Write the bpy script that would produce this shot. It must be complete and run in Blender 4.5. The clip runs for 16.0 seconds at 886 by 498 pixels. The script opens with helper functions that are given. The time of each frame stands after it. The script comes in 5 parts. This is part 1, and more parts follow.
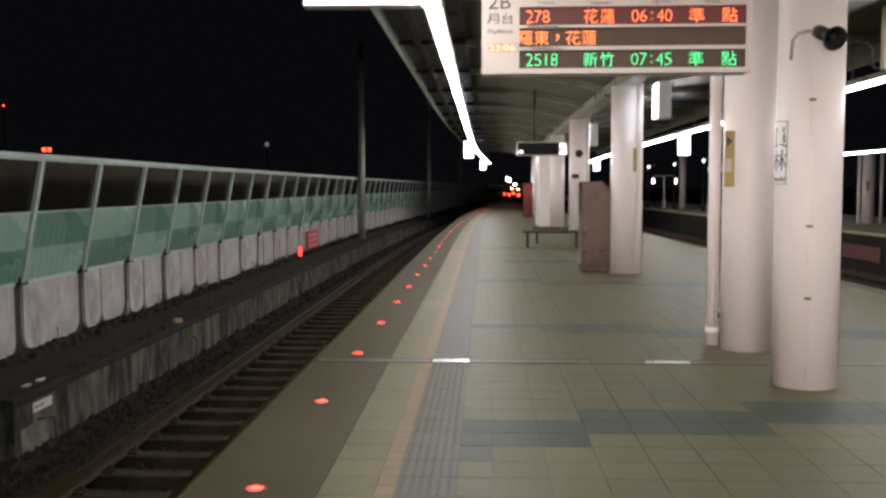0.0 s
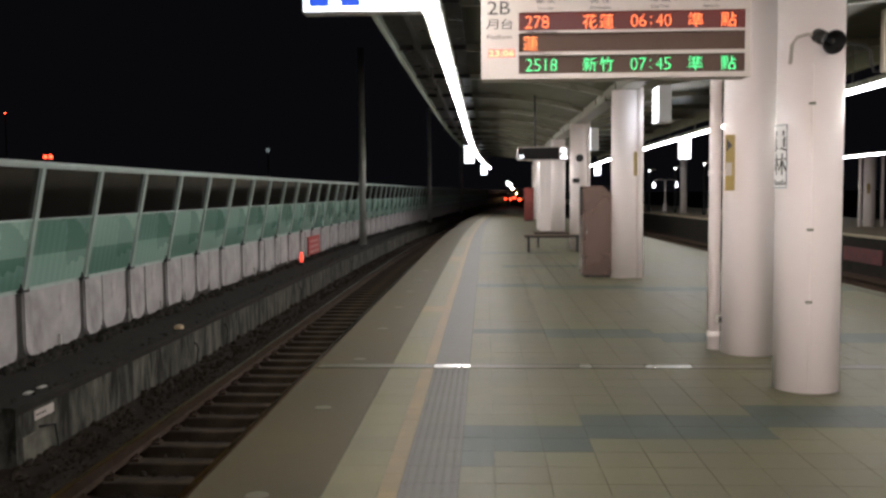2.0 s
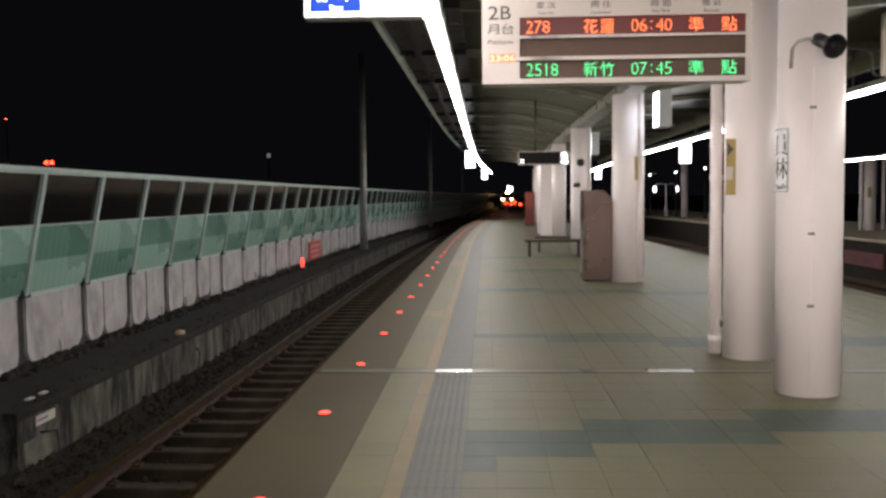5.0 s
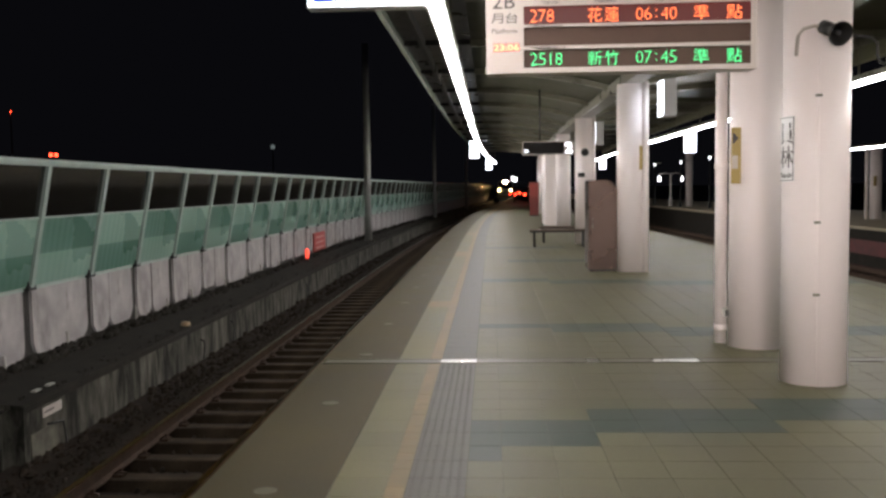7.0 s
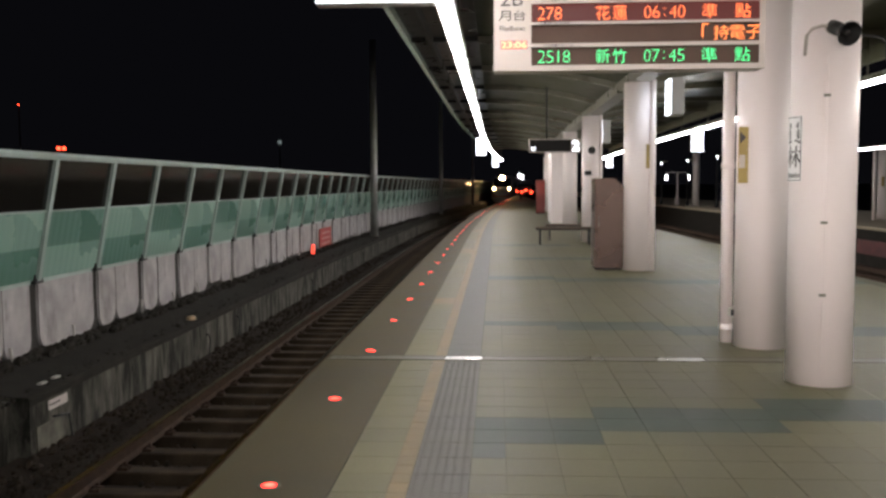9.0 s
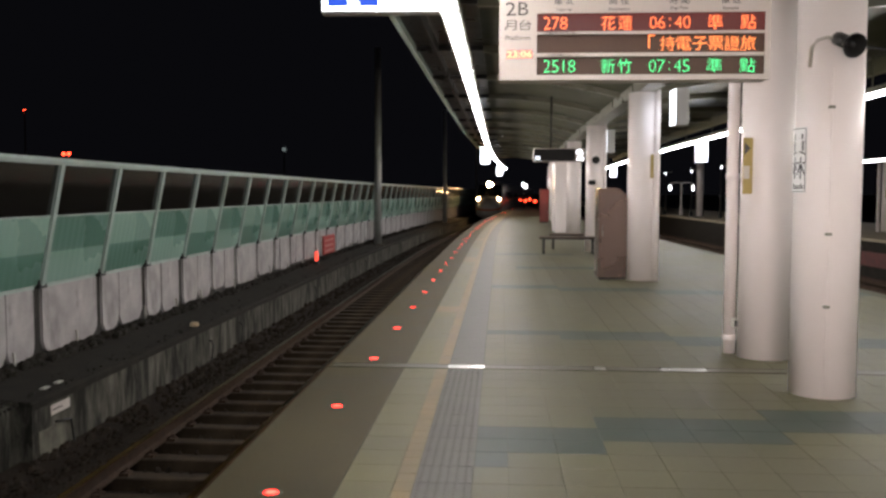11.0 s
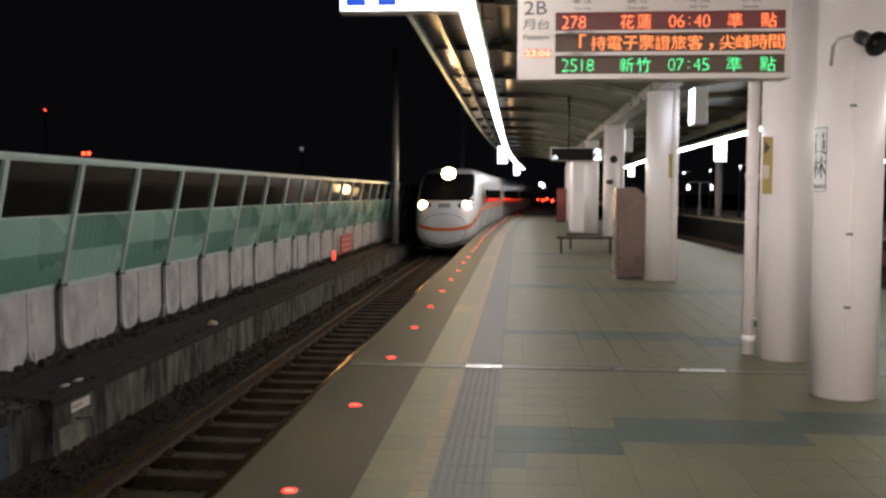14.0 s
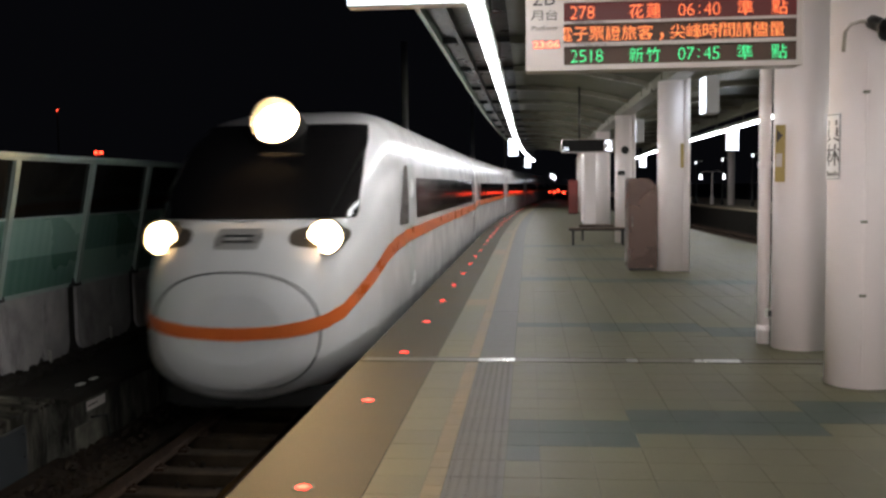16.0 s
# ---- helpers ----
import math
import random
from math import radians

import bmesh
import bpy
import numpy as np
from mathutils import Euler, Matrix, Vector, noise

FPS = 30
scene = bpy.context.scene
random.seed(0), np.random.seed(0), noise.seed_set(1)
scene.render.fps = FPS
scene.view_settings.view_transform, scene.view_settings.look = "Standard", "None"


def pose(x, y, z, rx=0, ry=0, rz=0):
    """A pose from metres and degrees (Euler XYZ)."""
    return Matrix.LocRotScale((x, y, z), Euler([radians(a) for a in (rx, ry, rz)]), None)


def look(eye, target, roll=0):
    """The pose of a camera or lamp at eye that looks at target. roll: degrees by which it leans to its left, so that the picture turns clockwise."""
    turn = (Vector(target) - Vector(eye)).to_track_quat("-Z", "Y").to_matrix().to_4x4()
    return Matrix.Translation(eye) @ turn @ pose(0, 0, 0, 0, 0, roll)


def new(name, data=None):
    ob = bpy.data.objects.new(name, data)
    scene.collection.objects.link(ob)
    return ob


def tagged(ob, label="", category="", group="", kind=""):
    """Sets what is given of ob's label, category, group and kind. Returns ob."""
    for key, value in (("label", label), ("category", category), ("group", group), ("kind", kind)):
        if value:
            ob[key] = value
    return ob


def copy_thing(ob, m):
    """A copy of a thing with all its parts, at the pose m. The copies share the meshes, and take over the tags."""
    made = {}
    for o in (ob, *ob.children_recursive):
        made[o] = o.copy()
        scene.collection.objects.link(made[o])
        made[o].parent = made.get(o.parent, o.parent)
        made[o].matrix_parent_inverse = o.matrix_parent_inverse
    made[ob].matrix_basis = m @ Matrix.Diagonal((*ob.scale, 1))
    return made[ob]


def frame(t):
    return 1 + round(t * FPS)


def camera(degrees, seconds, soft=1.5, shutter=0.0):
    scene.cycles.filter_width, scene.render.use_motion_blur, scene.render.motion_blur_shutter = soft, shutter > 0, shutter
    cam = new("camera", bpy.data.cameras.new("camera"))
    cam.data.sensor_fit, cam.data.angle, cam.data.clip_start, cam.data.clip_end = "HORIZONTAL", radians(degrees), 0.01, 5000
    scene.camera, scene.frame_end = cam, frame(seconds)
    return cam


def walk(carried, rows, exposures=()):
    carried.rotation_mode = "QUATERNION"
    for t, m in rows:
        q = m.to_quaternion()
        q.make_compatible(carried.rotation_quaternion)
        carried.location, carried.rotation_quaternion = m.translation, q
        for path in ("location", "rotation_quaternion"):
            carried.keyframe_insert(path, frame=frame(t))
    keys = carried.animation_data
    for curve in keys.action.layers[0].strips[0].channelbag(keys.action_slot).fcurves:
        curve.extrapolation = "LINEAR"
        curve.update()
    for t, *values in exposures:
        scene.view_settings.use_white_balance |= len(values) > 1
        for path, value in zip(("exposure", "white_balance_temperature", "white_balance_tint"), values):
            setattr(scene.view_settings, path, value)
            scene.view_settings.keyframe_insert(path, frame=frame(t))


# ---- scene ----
# ---- camera ----
cam = camera(52.58, 16.0, soft=2.7, shutter=0.4)
PATH = [
    (0, (0.004, 0.006, 1.558), (-0.088, 1.999, 1.421), -0.1),
    (0.5, (0.003, 0.005, 1.562), (-0.094, 1.998, 1.427), -0.2),
    (1, (0.008, 0.005, 1.558), (-0.09, 1.998, 1.427), -0.4),
    (1.5, (0.009, 0.006, 1.561), (-0.087, 2.0, 1.431), -0.5),
    (2, (0.009, 0.004, 1.562), (-0.086, 1.998, 1.436), -0.4),
    (2.5, (0.005, 0.002, 1.561), (-0.09, 1.996, 1.441), -0.2),
    (3, (0.003, -0.005, 1.562), (-0.094, 1.989, 1.443), -0.2),
    (3.5, (0.004, -0.001, 1.561), (-0.095, 1.993, 1.445), -0.2),
    (4, (0.003, -0.001, 1.563), (-0.095, 1.993, 1.449), -0.3),
    (6.5, (0.009, 0.006, 1.56), (-0.092, 1.999, 1.432), -0.8),
    (7, (0.004, 0.008, 1.559), (-0.103, 2.0, 1.423), -0.8),
    (7.5, (0.005, 0.017, 1.558), (-0.114, 2.009, 1.413), -0.7),
    (8, (0.005, 0.023, 1.557), (-0.118, 2.014, 1.406), -0.6),
    (8.5, (0.008, 0.014, 1.559), (-0.115, 2.005, 1.409), -0.6),
    (9, (0.005, 0.004, 1.56), (-0.115, 1.995, 1.417), -0.3),
    (11.5, (0.001, -0.001, 1.56), (-0.127, 1.991, 1.439), 0.2),
    (12, (0.002, -0.005, 1.562), (-0.13, 1.987, 1.444), 0.1),
    (12.5, (0.0, 0.0, 1.561), (-0.136, 1.992, 1.443), -0.0),
    (13, (0.0, -0.003, 1.558), (-0.144, 1.988, 1.439), 0.1),
    (13.5, (-0.004, 0.002, 1.56), (-0.159, 1.992, 1.437), 0.3),
    (14, (-0.005, 0.001, 1.56), (-0.17, 1.991, 1.434), 0.2),
    (14.5, (-0.001, 0.009, 1.56), (-0.169, 1.998, 1.43), -0.0),
    (15, (-0.007, 0.012, 1.557), (-0.176, 2.001, 1.424), -0.2),
    (15.5, (-0.001, 0.016, 1.559), (-0.182, 2.003, 1.42), -0.5),
    (16, (0.002, 0.024, 1.561), (-0.19, 2.01, 1.421), -0.7),
]
walk(cam, [(t, look(eye, target, roll)) for t, eye, target, roll in PATH],
     [(0, 0.0, 6500, 10), (9, 0.0, 6500, 10), (12.5, -0.05, 6500, 10), (14, -0.2, 6400, 8), (15, -0.32, 6300, 7), (15.5, -0.42, 6250, 7), (16, -0.5, 6200, 8)])

# ---- world and large lights ----
world = bpy.data.worlds.new("night_sky")
scene.world = world
world.use_nodes = True
world.node_tree.nodes["Background"].inputs[0].default_value = (0.0027, 0.0027, 0.0036, 1)
world.node_tree.nodes["Background"].inputs[1].default_value = 1.0


def bend(y):
    """How far the line swings to the right at y metres along it."""
    if y < 25:
        return 0.0
    return (y - 25) ** 2 / 1500 if y < 65 else 1.0667 + (y - 65) * 0.05333


def swing(x, y):
    return bend(y)


def right_line(x, y):
    """The tracks on the far side run straight, a little to the left."""
    return -0.03 * (y - 15)


def slab_line(x, y):
    return bend(y) if x < 2.5 else right_line(x, y)


def heading(y):
    return 0.0 if y < 25 else min(40, y - 25) / 750


STRIP_X, STRIP_Z = -0.46, 3.14
RIGHT_X = 5.95


def strip_lamp(x, y0, y1, z, power, lean, width=0.14):
    """One side of a line of bare tubes, leaning that many degrees off straight down."""
    data = bpy.data.lights.new("strip_light", "AREA")
    data.shape, data.size, data.size_y = "RECTANGLE", width, y1 - y0
    data.energy, data.color = power * (y1 - y0), (1.0, 0.86, 0.72)
    ob = new("strip_light", data)
    turn = -math.degrees(math.atan2(bend(y1) - bend(y0), y1 - y0))
    ob.matrix_world = pose(x + (bend(y0) + bend(y1)) / 2, (y0 + y1) / 2, z, 0, 0, turn) @ pose(0, 0, 0, 0, lean, 0)
    return ob


for y0, y1 in ((-40, -16), (-16, 8), (8, 30), (30, 60)):
    strip_lamp(STRIP_X + 0.07, y0, y1, STRIP_Z - 0.03, 9.6, -48)
    strip_lamp(STRIP_X - 0.07, y0, y1, STRIP_Z - 0.03, 7.6 if y0 > 0 else 4.8, 62)
    strip_lamp(RIGHT_X - 0.07, y0, y1, STRIP_Z - 0.03, 10, 50)
    strip_lamp(RIGHT_X + 0.07, y0, y1, STRIP_Z - 0.03, 8, -62)


# an added, unseen fill panel behind the eye that brightens the columns' near faces
data = bpy.data.lights.new("unseen_fill_panel", "AREA")
data.shape, data.size, data.size_y, data.energy, data.color = "RECTANGLE", 3.0, 0.5, 51, (1.0, 0.86, 0.8)
data.spread = radians(32)  # narrowed so the fill favours the columns' lower parts
new("unseen_fill_panel", data).matrix_world = look((-0.2, -8.0, 2.75), (2.7, 7.0, 0.55))


# ---- materials ----
def mat(name, color, rough=0.6, metal=0.0, scale=6.0, vary=0.25, bump=0.15, stain=None, fine=60.0, stretch=(1, 1, 1), glow=0.0, spec=0.5, island=0.0, per_object=0.0, world=False):
    m = bpy.data.materials.new(name)
    m.use_nodes = True
    nt = m.node_tree
    p = nt.nodes["Principled BSDF"]
    p.inputs["Roughness"].default_value, p.inputs["Metallic"].default_value = rough, metal
    p.inputs["Specular IOR Level"].default_value = spec
    L = nt.links.new
    co = nt.nodes.new("ShaderNodeTexCoord")
    mp = nt.nodes.new("ShaderNodeMapping")
    mp.inputs["Scale"].default_value = stretch
    L(nt.nodes.new("ShaderNodeNewGeometry").outputs["Position"] if world else co.outputs["Object"], mp.inputs["Vector"])
    n1, n2 = nt.nodes.new("ShaderNodeTexNoise"), nt.nodes.new("ShaderNodeTexNoise")
    n1.inputs["Scale"].default_value, n1.inputs["Detail"].default_value = scale, 6
    n2.inputs["Scale"].default_value, n2.inputs["Detail"].default_value = fine, 4
    L(mp.outputs[0], n1.inputs["Vector"]), L(mp.outputs[0], n2.inputs["Vector"])
    ramp = nt.nodes.new("ShaderNodeValToRGB")
    ramp.color_ramp.elements[0].position, ramp.color_ramp.elements[1].position = 0.3, 0.7
    dark = stain if stain else tuple(c * (1 - vary) for c in color)
    light = tuple(min(1, c * (1 + vary * 0.4)) for c in color)
    ramp.color_ramp.elements[0].color, ramp.color_ramp.elements[1].color = (*dark, 1), (*light, 1)
    L(n1.outputs["Fac"], ramp.inputs["Fac"])
    mix = nt.nodes.new("ShaderNodeMix")
    mix.data_type, mix.blend_type = "RGBA", "OVERLAY"
    mix.inputs["Factor"].default_value = vary * 0.8
    L(ramp.outputs["Color"], mix.inputs["A"]), L(n2.outputs["Fac"], mix.inputs["B"])
    last = mix.outputs["Result"]
    if island or per_object:
        if island:
            src = nt.nodes.new("ShaderNodeNewGeometry").outputs["Random Per Island"]
        else:
            src = nt.nodes.new("ShaderNodeObjectInfo").outputs["Random"]
        mr = nt.nodes.new("ShaderNodeMapRange")
        k = island or per_object
        mr.inputs["To Min"].default_value, mr.inputs["To Max"].default_value = 1 - k, 1 + k * 0.5
        L(src, mr.inputs["Value"])
        hs = nt.nodes.new("ShaderNodeHueSaturation")
        L(mr.outputs[0], hs.inputs["Value"]), L(last, hs.inputs["Color"])
        last = hs.outputs["Color"]
    L(last, p.inputs["Base Color"])
    if bump:
        b = nt.nodes.new("ShaderNodeBump")
        b.inputs["Strength"].default_value, b.inputs["Distance"].default_value = bump, 0.01
        L(n2.outputs["Fac"], b.inputs["Height"])
        L(b.outputs[0], p.inputs["Normal"])
    rr = nt.nodes.new("ShaderNodeMapRange")
    rr.inputs["To Min"].default_value, rr.inputs["To Max"].default_value = max(0.02, rough - 0.12), min(1, rough + 0.12)
    L(n1.outputs["Fac"], rr.inputs["Value"])
    L(rr.outputs[0], p.inputs["Roughness"])
    if glow:
        p.inputs["Emission Color"].default_value = (*color, 1)
        p.inputs["Emission Strength"].default_value = glow
    return m


def lamp_mat(name, color, strength):
    m = bpy.data.materials.new(name)
    m.use_nodes = True
    p = m.node_tree.nodes["Principled BSDF"]
    p.inputs["Base Color"].default_value = (0.02, 0.02, 0.02, 1)
    p.inputs["Emission Color"].default_value, p.inputs["Emission Strength"].default_value = (*color, 1), strength
    return m


def streaked(name, base, dark, amount=0.5, freq=(1.2, 3.2, 0.22)):
    """Weathered concrete or paint with stains that run down it."""
    m = mat(name, base, 0.85, 0, 3, 0.3, 0.4)
    nt = m.node_tree
    L = nt.links.new
    p = nt.nodes["Principled BSDF"]
    old = p.inputs["Base Color"].links[0].from_socket
    co = nt.nodes.new("ShaderNodeTexCoord")
    mp = nt.nodes.new("ShaderNodeMapping")
    mp.inputs["Scale"].default_value = freq
    n = nt.nodes.new("ShaderNodeTexNoise")
    n.inputs["Scale"].default_value, n.inputs["Detail"].default_value, n.inputs["Roughness"].default_value = 1.6, 9, 0.7
    r = nt.nodes.new("ShaderNodeValToRGB")
    r.color_ramp.elements[0].position, r.color_ramp.elements[1].position = 0.22 + 0.45 * amount, 0.5 + 0.5 * amount
    r.color_ramp.elements[0].color, r.color_ramp.elements[1].color = (1, 1, 1, 1), (0, 0, 0, 1)
    L(co.outputs["Object"], mp.inputs["Vector"]), L(mp.outputs[0], n.inputs["Vector"]), L(n.outputs["Fac"], r.inputs["Fac"])
    mx = nt.nodes.new("ShaderNodeMix")
    mx.data_type = "RGBA"
    mx.inputs["B"].default_value = (*dark, 1)
    L(r.outputs["Color"], mx.inputs["Factor"]), L(old, mx.inputs["A"]), L(mx.outputs["Result"], p.inputs["Base Color"])
    return m


M_COPING = mat("coping_concrete", (0.069, 0.057, 0.029), 0.62, 0, 1.0, 0.35, 0.15)
M_SUB = mat("grout", (0.08, 0.08, 0.056), 0.9, 0, 4, 0.2, 0.1)
M_TILE = mat("beige_tile", (0.091, 0.085, 0.044), 0.54, 0, 0.55, 0.38, 0.12, per_object=0.07, world=True)
M_TILE_FAR = mat("beige_tile_far", (0.091, 0.085, 0.044), 0.54, 0, 0.55, 0.38, 0.12, island=0.07, world=True)
M_STRIP = mat("pale_beige_tile", (0.122, 0.112, 0.054), 0.56, 0, 0.8, 0.3, 0.12, per_object=0.07, world=True)
M_TEAL = mat("grey_green_tile", (0.026, 0.041, 0.03), 0.54, 0, 1.1, 0.2, 0.08, per_object=0.08, world=True)
M_TEAL_FAR = mat("grey_green_tile_far", (0.026, 0.041, 0.03), 0.54, 0, 1.1, 0.2, 0.08, island=0.08, world=True)
M_YELLOW = mat("yellow_tile", (0.165, 0.122, 0.055), 0.6, 0, 3, 0.25, 0.1, per_object=0.1, world=True)
M_TACTILE = mat("grey_tactile_tile", (0.088, 0.085, 0.074), 0.6, 0, 3, 0.25, 0.1, per_object=0.06, world=True)
M_STEEL = mat("brushed_steel", (0.42, 0.42, 0.4), 0.3, 1.0, 5, 0.6, 0.05, stretch=(8, 1, 1))
M_PAINT = mat("white_column_paint", (0.84, 0.765, 0.75), 0.4, 0, 0.8, 0.05, 0.0)
M_ROOF = mat("grey_green_roof_panel", (0.073, 0.077, 0.045), 0.45, 0, 2, 0.2, 0.05)
M_RIB = mat("painted_steel_rib", (0.19, 0.185, 0.14), 0.3, 0, 2, 0.15, 0.03)
M_LAMP = lamp_mat("white_tube", (0.88, 0.93, 1.0), 30)
M_BOXLIT = lamp_mat("white_lightbox", (0.85, 0.9, 1.0), 6)
M_CONC = streaked("stained_concrete", (0.24, 0.228, 0.188), (0.016, 0.015, 0.012), 0.47, (1.0, 2.0, 0.42))
M_PARAPET = streaked("stained_white_panel", (0.45, 0.422, 0.415), (0.08, 0.072, 0.062), -0.06, (1.0, 1.6, 0.5))
M_LEDGE = mat("mossy_ledge_and_dark_wall", (0.025, 0.022, 0.018), 0.95, 0, 3, 0.4, 0.5)
M_FENCE = mat("grey_green_steel", (0.41, 0.495, 0.455), 0.45, 0.2, 3, 0.2, 0.05)
M_GREEN = mat("mid_green_panel", (0.11, 0.215, 0.17), 0.28, 0, 1.2, 0.07, 0.02)
M_MINT = mat("pale_mint_panel", (0.245, 0.385, 0.32), 0.28, 0, 1.2, 0.06, 0.02)
M_SMOKE = mat("smoked_panel", (0.011, 0.01, 0.009), 0.08, 0, 2, 0.1, 0.0, spec=0.36)
for m in (M_GREEN, M_MINT):  # shallow upright flutes in the sheets
    nt = m.node_tree
    wave, flutes = nt.nodes.new("ShaderNodeTexWave"), nt.nodes.new("ShaderNodeBump")
    wave.bands_direction = "Y"
    wave.inputs["Scale"].default_value = 1.85
    flutes.inputs["Strength"].default_value, flutes.inputs["Distance"].default_value = 1.0, 0.0025
    nt.links.new(nt.nodes.new("ShaderNodeTexCoord").outputs["Object"], wave.inputs["Vector"])
    nt.links.new(wave.outputs["Fac"], flutes.inputs["Height"])
    nt.links.new(flutes.outputs[0], nt.nodes["Principled BSDF"].inputs["Normal"])
M_RAIL = mat("rail_steel", (0.09, 0.068, 0.05), 0.13, 0.95, 8, 0.3, 0.1)
M_RAIL.node_tree.nodes["Principled BSDF"].inputs["Specular Tint"].default_value = (0.5, 0.4, 0.3, 1)
M_RUST = mat("rusty_rail_web", (0.07, 0.045, 0.032), 0.9, 0, 12, 0.4, 0.3)
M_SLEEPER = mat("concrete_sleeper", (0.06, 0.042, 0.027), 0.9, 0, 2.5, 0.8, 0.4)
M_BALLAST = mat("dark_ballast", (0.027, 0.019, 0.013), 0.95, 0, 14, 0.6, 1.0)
M_DARK = mat("dark_steel", (0.03, 0.03, 0.03), 0.5, 0.3, 4, 0.2, 0.05)
M_RED = mat("red_paint", (0.45, 0.05, 0.04), 0.5, 0, 5, 0.3, 0.05)
for m in (M_TILE, M_TILE_FAR, M_TEAL, M_TEAL_FAR, M_STRIP, M_TACTILE):
    m.node_tree.nodes["Principled BSDF"].inputs["Specular IOR Level"].default_value = 0.36  # worn matt by feet
for m in (M_SLEEPER, M_BALLAST, M_LEDGE, M_CONC, M_COPING, M_RUST, M_PARAPET):
    m.node_tree.nodes["Principled BSDF"].inputs["Specular IOR Level"].default_value = 0.2  # dusty and dull
M_GROUND = mat("dark_ground", (0.03, 0.03, 0.03), 0.95, 0, 0.5, 0.4, 0.2)


# ---- mesh helpers ----
def add_box(bm, x0, x1, y0, y1, z0, z1, m=None):
    vs = [bm.verts.new((x, y, z)) for z in (z0, z1) for y in (y0, y1) for x in (x0, x1)]
    if m is not None:
        for v in vs:
            v.co = m @ v.co
    for q in ((0, 2, 3, 1), (4, 5, 7, 6), (0, 1, 5, 4), (1, 3, 7, 5), (3, 2, 6, 7), (2, 0, 4, 6)):
        bm.faces.new([vs[i] for i in q])
    return vs


def bevelled(x0, x1, y0, y1, z0, z1, r=0.01, seg=2):
    bm = bmesh.new()
    add_box(bm, x0, x1, y0, y1, z0, z1)
    bmesh.ops.bevel(bm, geom=bm.edges[:], offset=r, segments=seg, profile=0.5, affect="EDGES")
    return bm


def add_lathe(bm, rings, n=24, cx=0, cy=0, cap=True):
    """Rings of (radius, z) turned about an upright axis."""
    rows = [[bm.verts.new((cx + r * math.cos(2 * math.pi * i / n), cy + r * math.sin(2 * math.pi * i / n), z)) for i in range(n)] for r, z in rings]
    for a, b in zip(rows, rows[1:]):
        for i in range(n):
            f = bm.faces.new((a[i], a[(i + 1) % n], b[(i + 1) % n], b[i]))
            f.smooth = True
    if cap:
        bm.faces.new(rows[0][::-1])
        bm.faces.new(rows[-1])


def add_tube(bm, pts, r, n=8):
    rows = []
    for i, p in enumerate(pts):
        p = Vector(p)
        d = (Vector(pts[min(i + 1, len(pts) - 1)]) - Vector(pts[max(i - 1, 0)])).normalized()
        u = d.cross(Vector((0.3, 0.2, 1)) if abs(d.z) < 0.9 else Vector((1, 0, 0))).normalized()
        v = d.cross(u)
        rows.append([bm.verts.new(p + r * (math.cos(2 * math.pi * k / n) * u + math.sin(2 * math.pi * k / n) * v)) for k in range(n)])
    for a, b in zip(rows, rows[1:]):
        for k in range(n):
            bm.faces.new((a[k], a[(k + 1) % n], b[(k + 1) % n], b[k])).smooth = True
    bm.faces.new(rows[0][::-1])
    bm.faces.new(rows[-1])


def stations(y0, y1):
    ys = [y0] + [y for y in (list(range(-40, 24, 8)) + list(range(25, 66, 4)) + [90, 130, 200, 300, 420]) if y0 < y < y1] + [y1]
    return ys


def add_sweep(bm, prof, y0, y1, smooth=False, line=swing):
    """A closed outline of (x, z), drawn along the bending line."""
    rows = [[bm.verts.new((x + line(x, y), y, z)) for x, z in prof] for y in stations(y0, y1)]
    n = len(prof)
    for a, b in zip(rows, rows[1:]):
        for i in range(n):
            bm.faces.new((a[i], b[i], b[(i + 1) % n], a[(i + 1) % n])).smooth = smooth
    bm.faces.new(rows[0])
    bm.faces.new(rows[-1][::-1])


def rect(x0, x1, z0, z1):
    return [(x0, z0), (x0, z1), (x1, z1), (x1, z0)]


def part(name, bm, material, parent=None, label="", smooth=False):
    bmesh.ops.recalc_face_normals(bm, faces=bm.faces[:])
    me = bpy.data.meshes.new(name)
    bm.to_mesh(me)
    bm.free()
    me.materials.append(material)
    if smooth:
        me.polygons.foreach_set("use_smooth", [True] * len(me.polygons))
    ob = new(name, me)
    ob.parent = parent
    return tagged(ob, label)


def root(name, m, label, category, group=""):
    ob = new(name)
    ob.empty_display_size = 0.1
    ob.matrix_world = m
    return tagged(ob, label, category, group)


def swept(name, prof, y0, y1, material, parent=None, label="", smooth=False, line=swing):
    bm = bmesh.new()
    add_sweep(bm, prof, y0, y1, smooth, line)
    return part(name, bm, material, parent, label)


def box(name, x0, x1, y0, y1, z0, z1, material, parent=None, label="", r=0.0):
    if r:
        return part(name, bevelled(x0, x1, y0, y1, z0, z1, r), material, parent, label)
    bm = bmesh.new()
    add_box(bm, x0, x1, y0, y1, z0, z1)
    return part(name, bm, material, parent, label)


def along(x, y, z=0.0):
    return pose(x + bend(y), y, z, 0, 0, -math.degrees(heading(y)))


def beside(x, y, z=0.0):
    return pose(x + right_line(x, y), y, z, 0, 0, math.degrees(0.03))


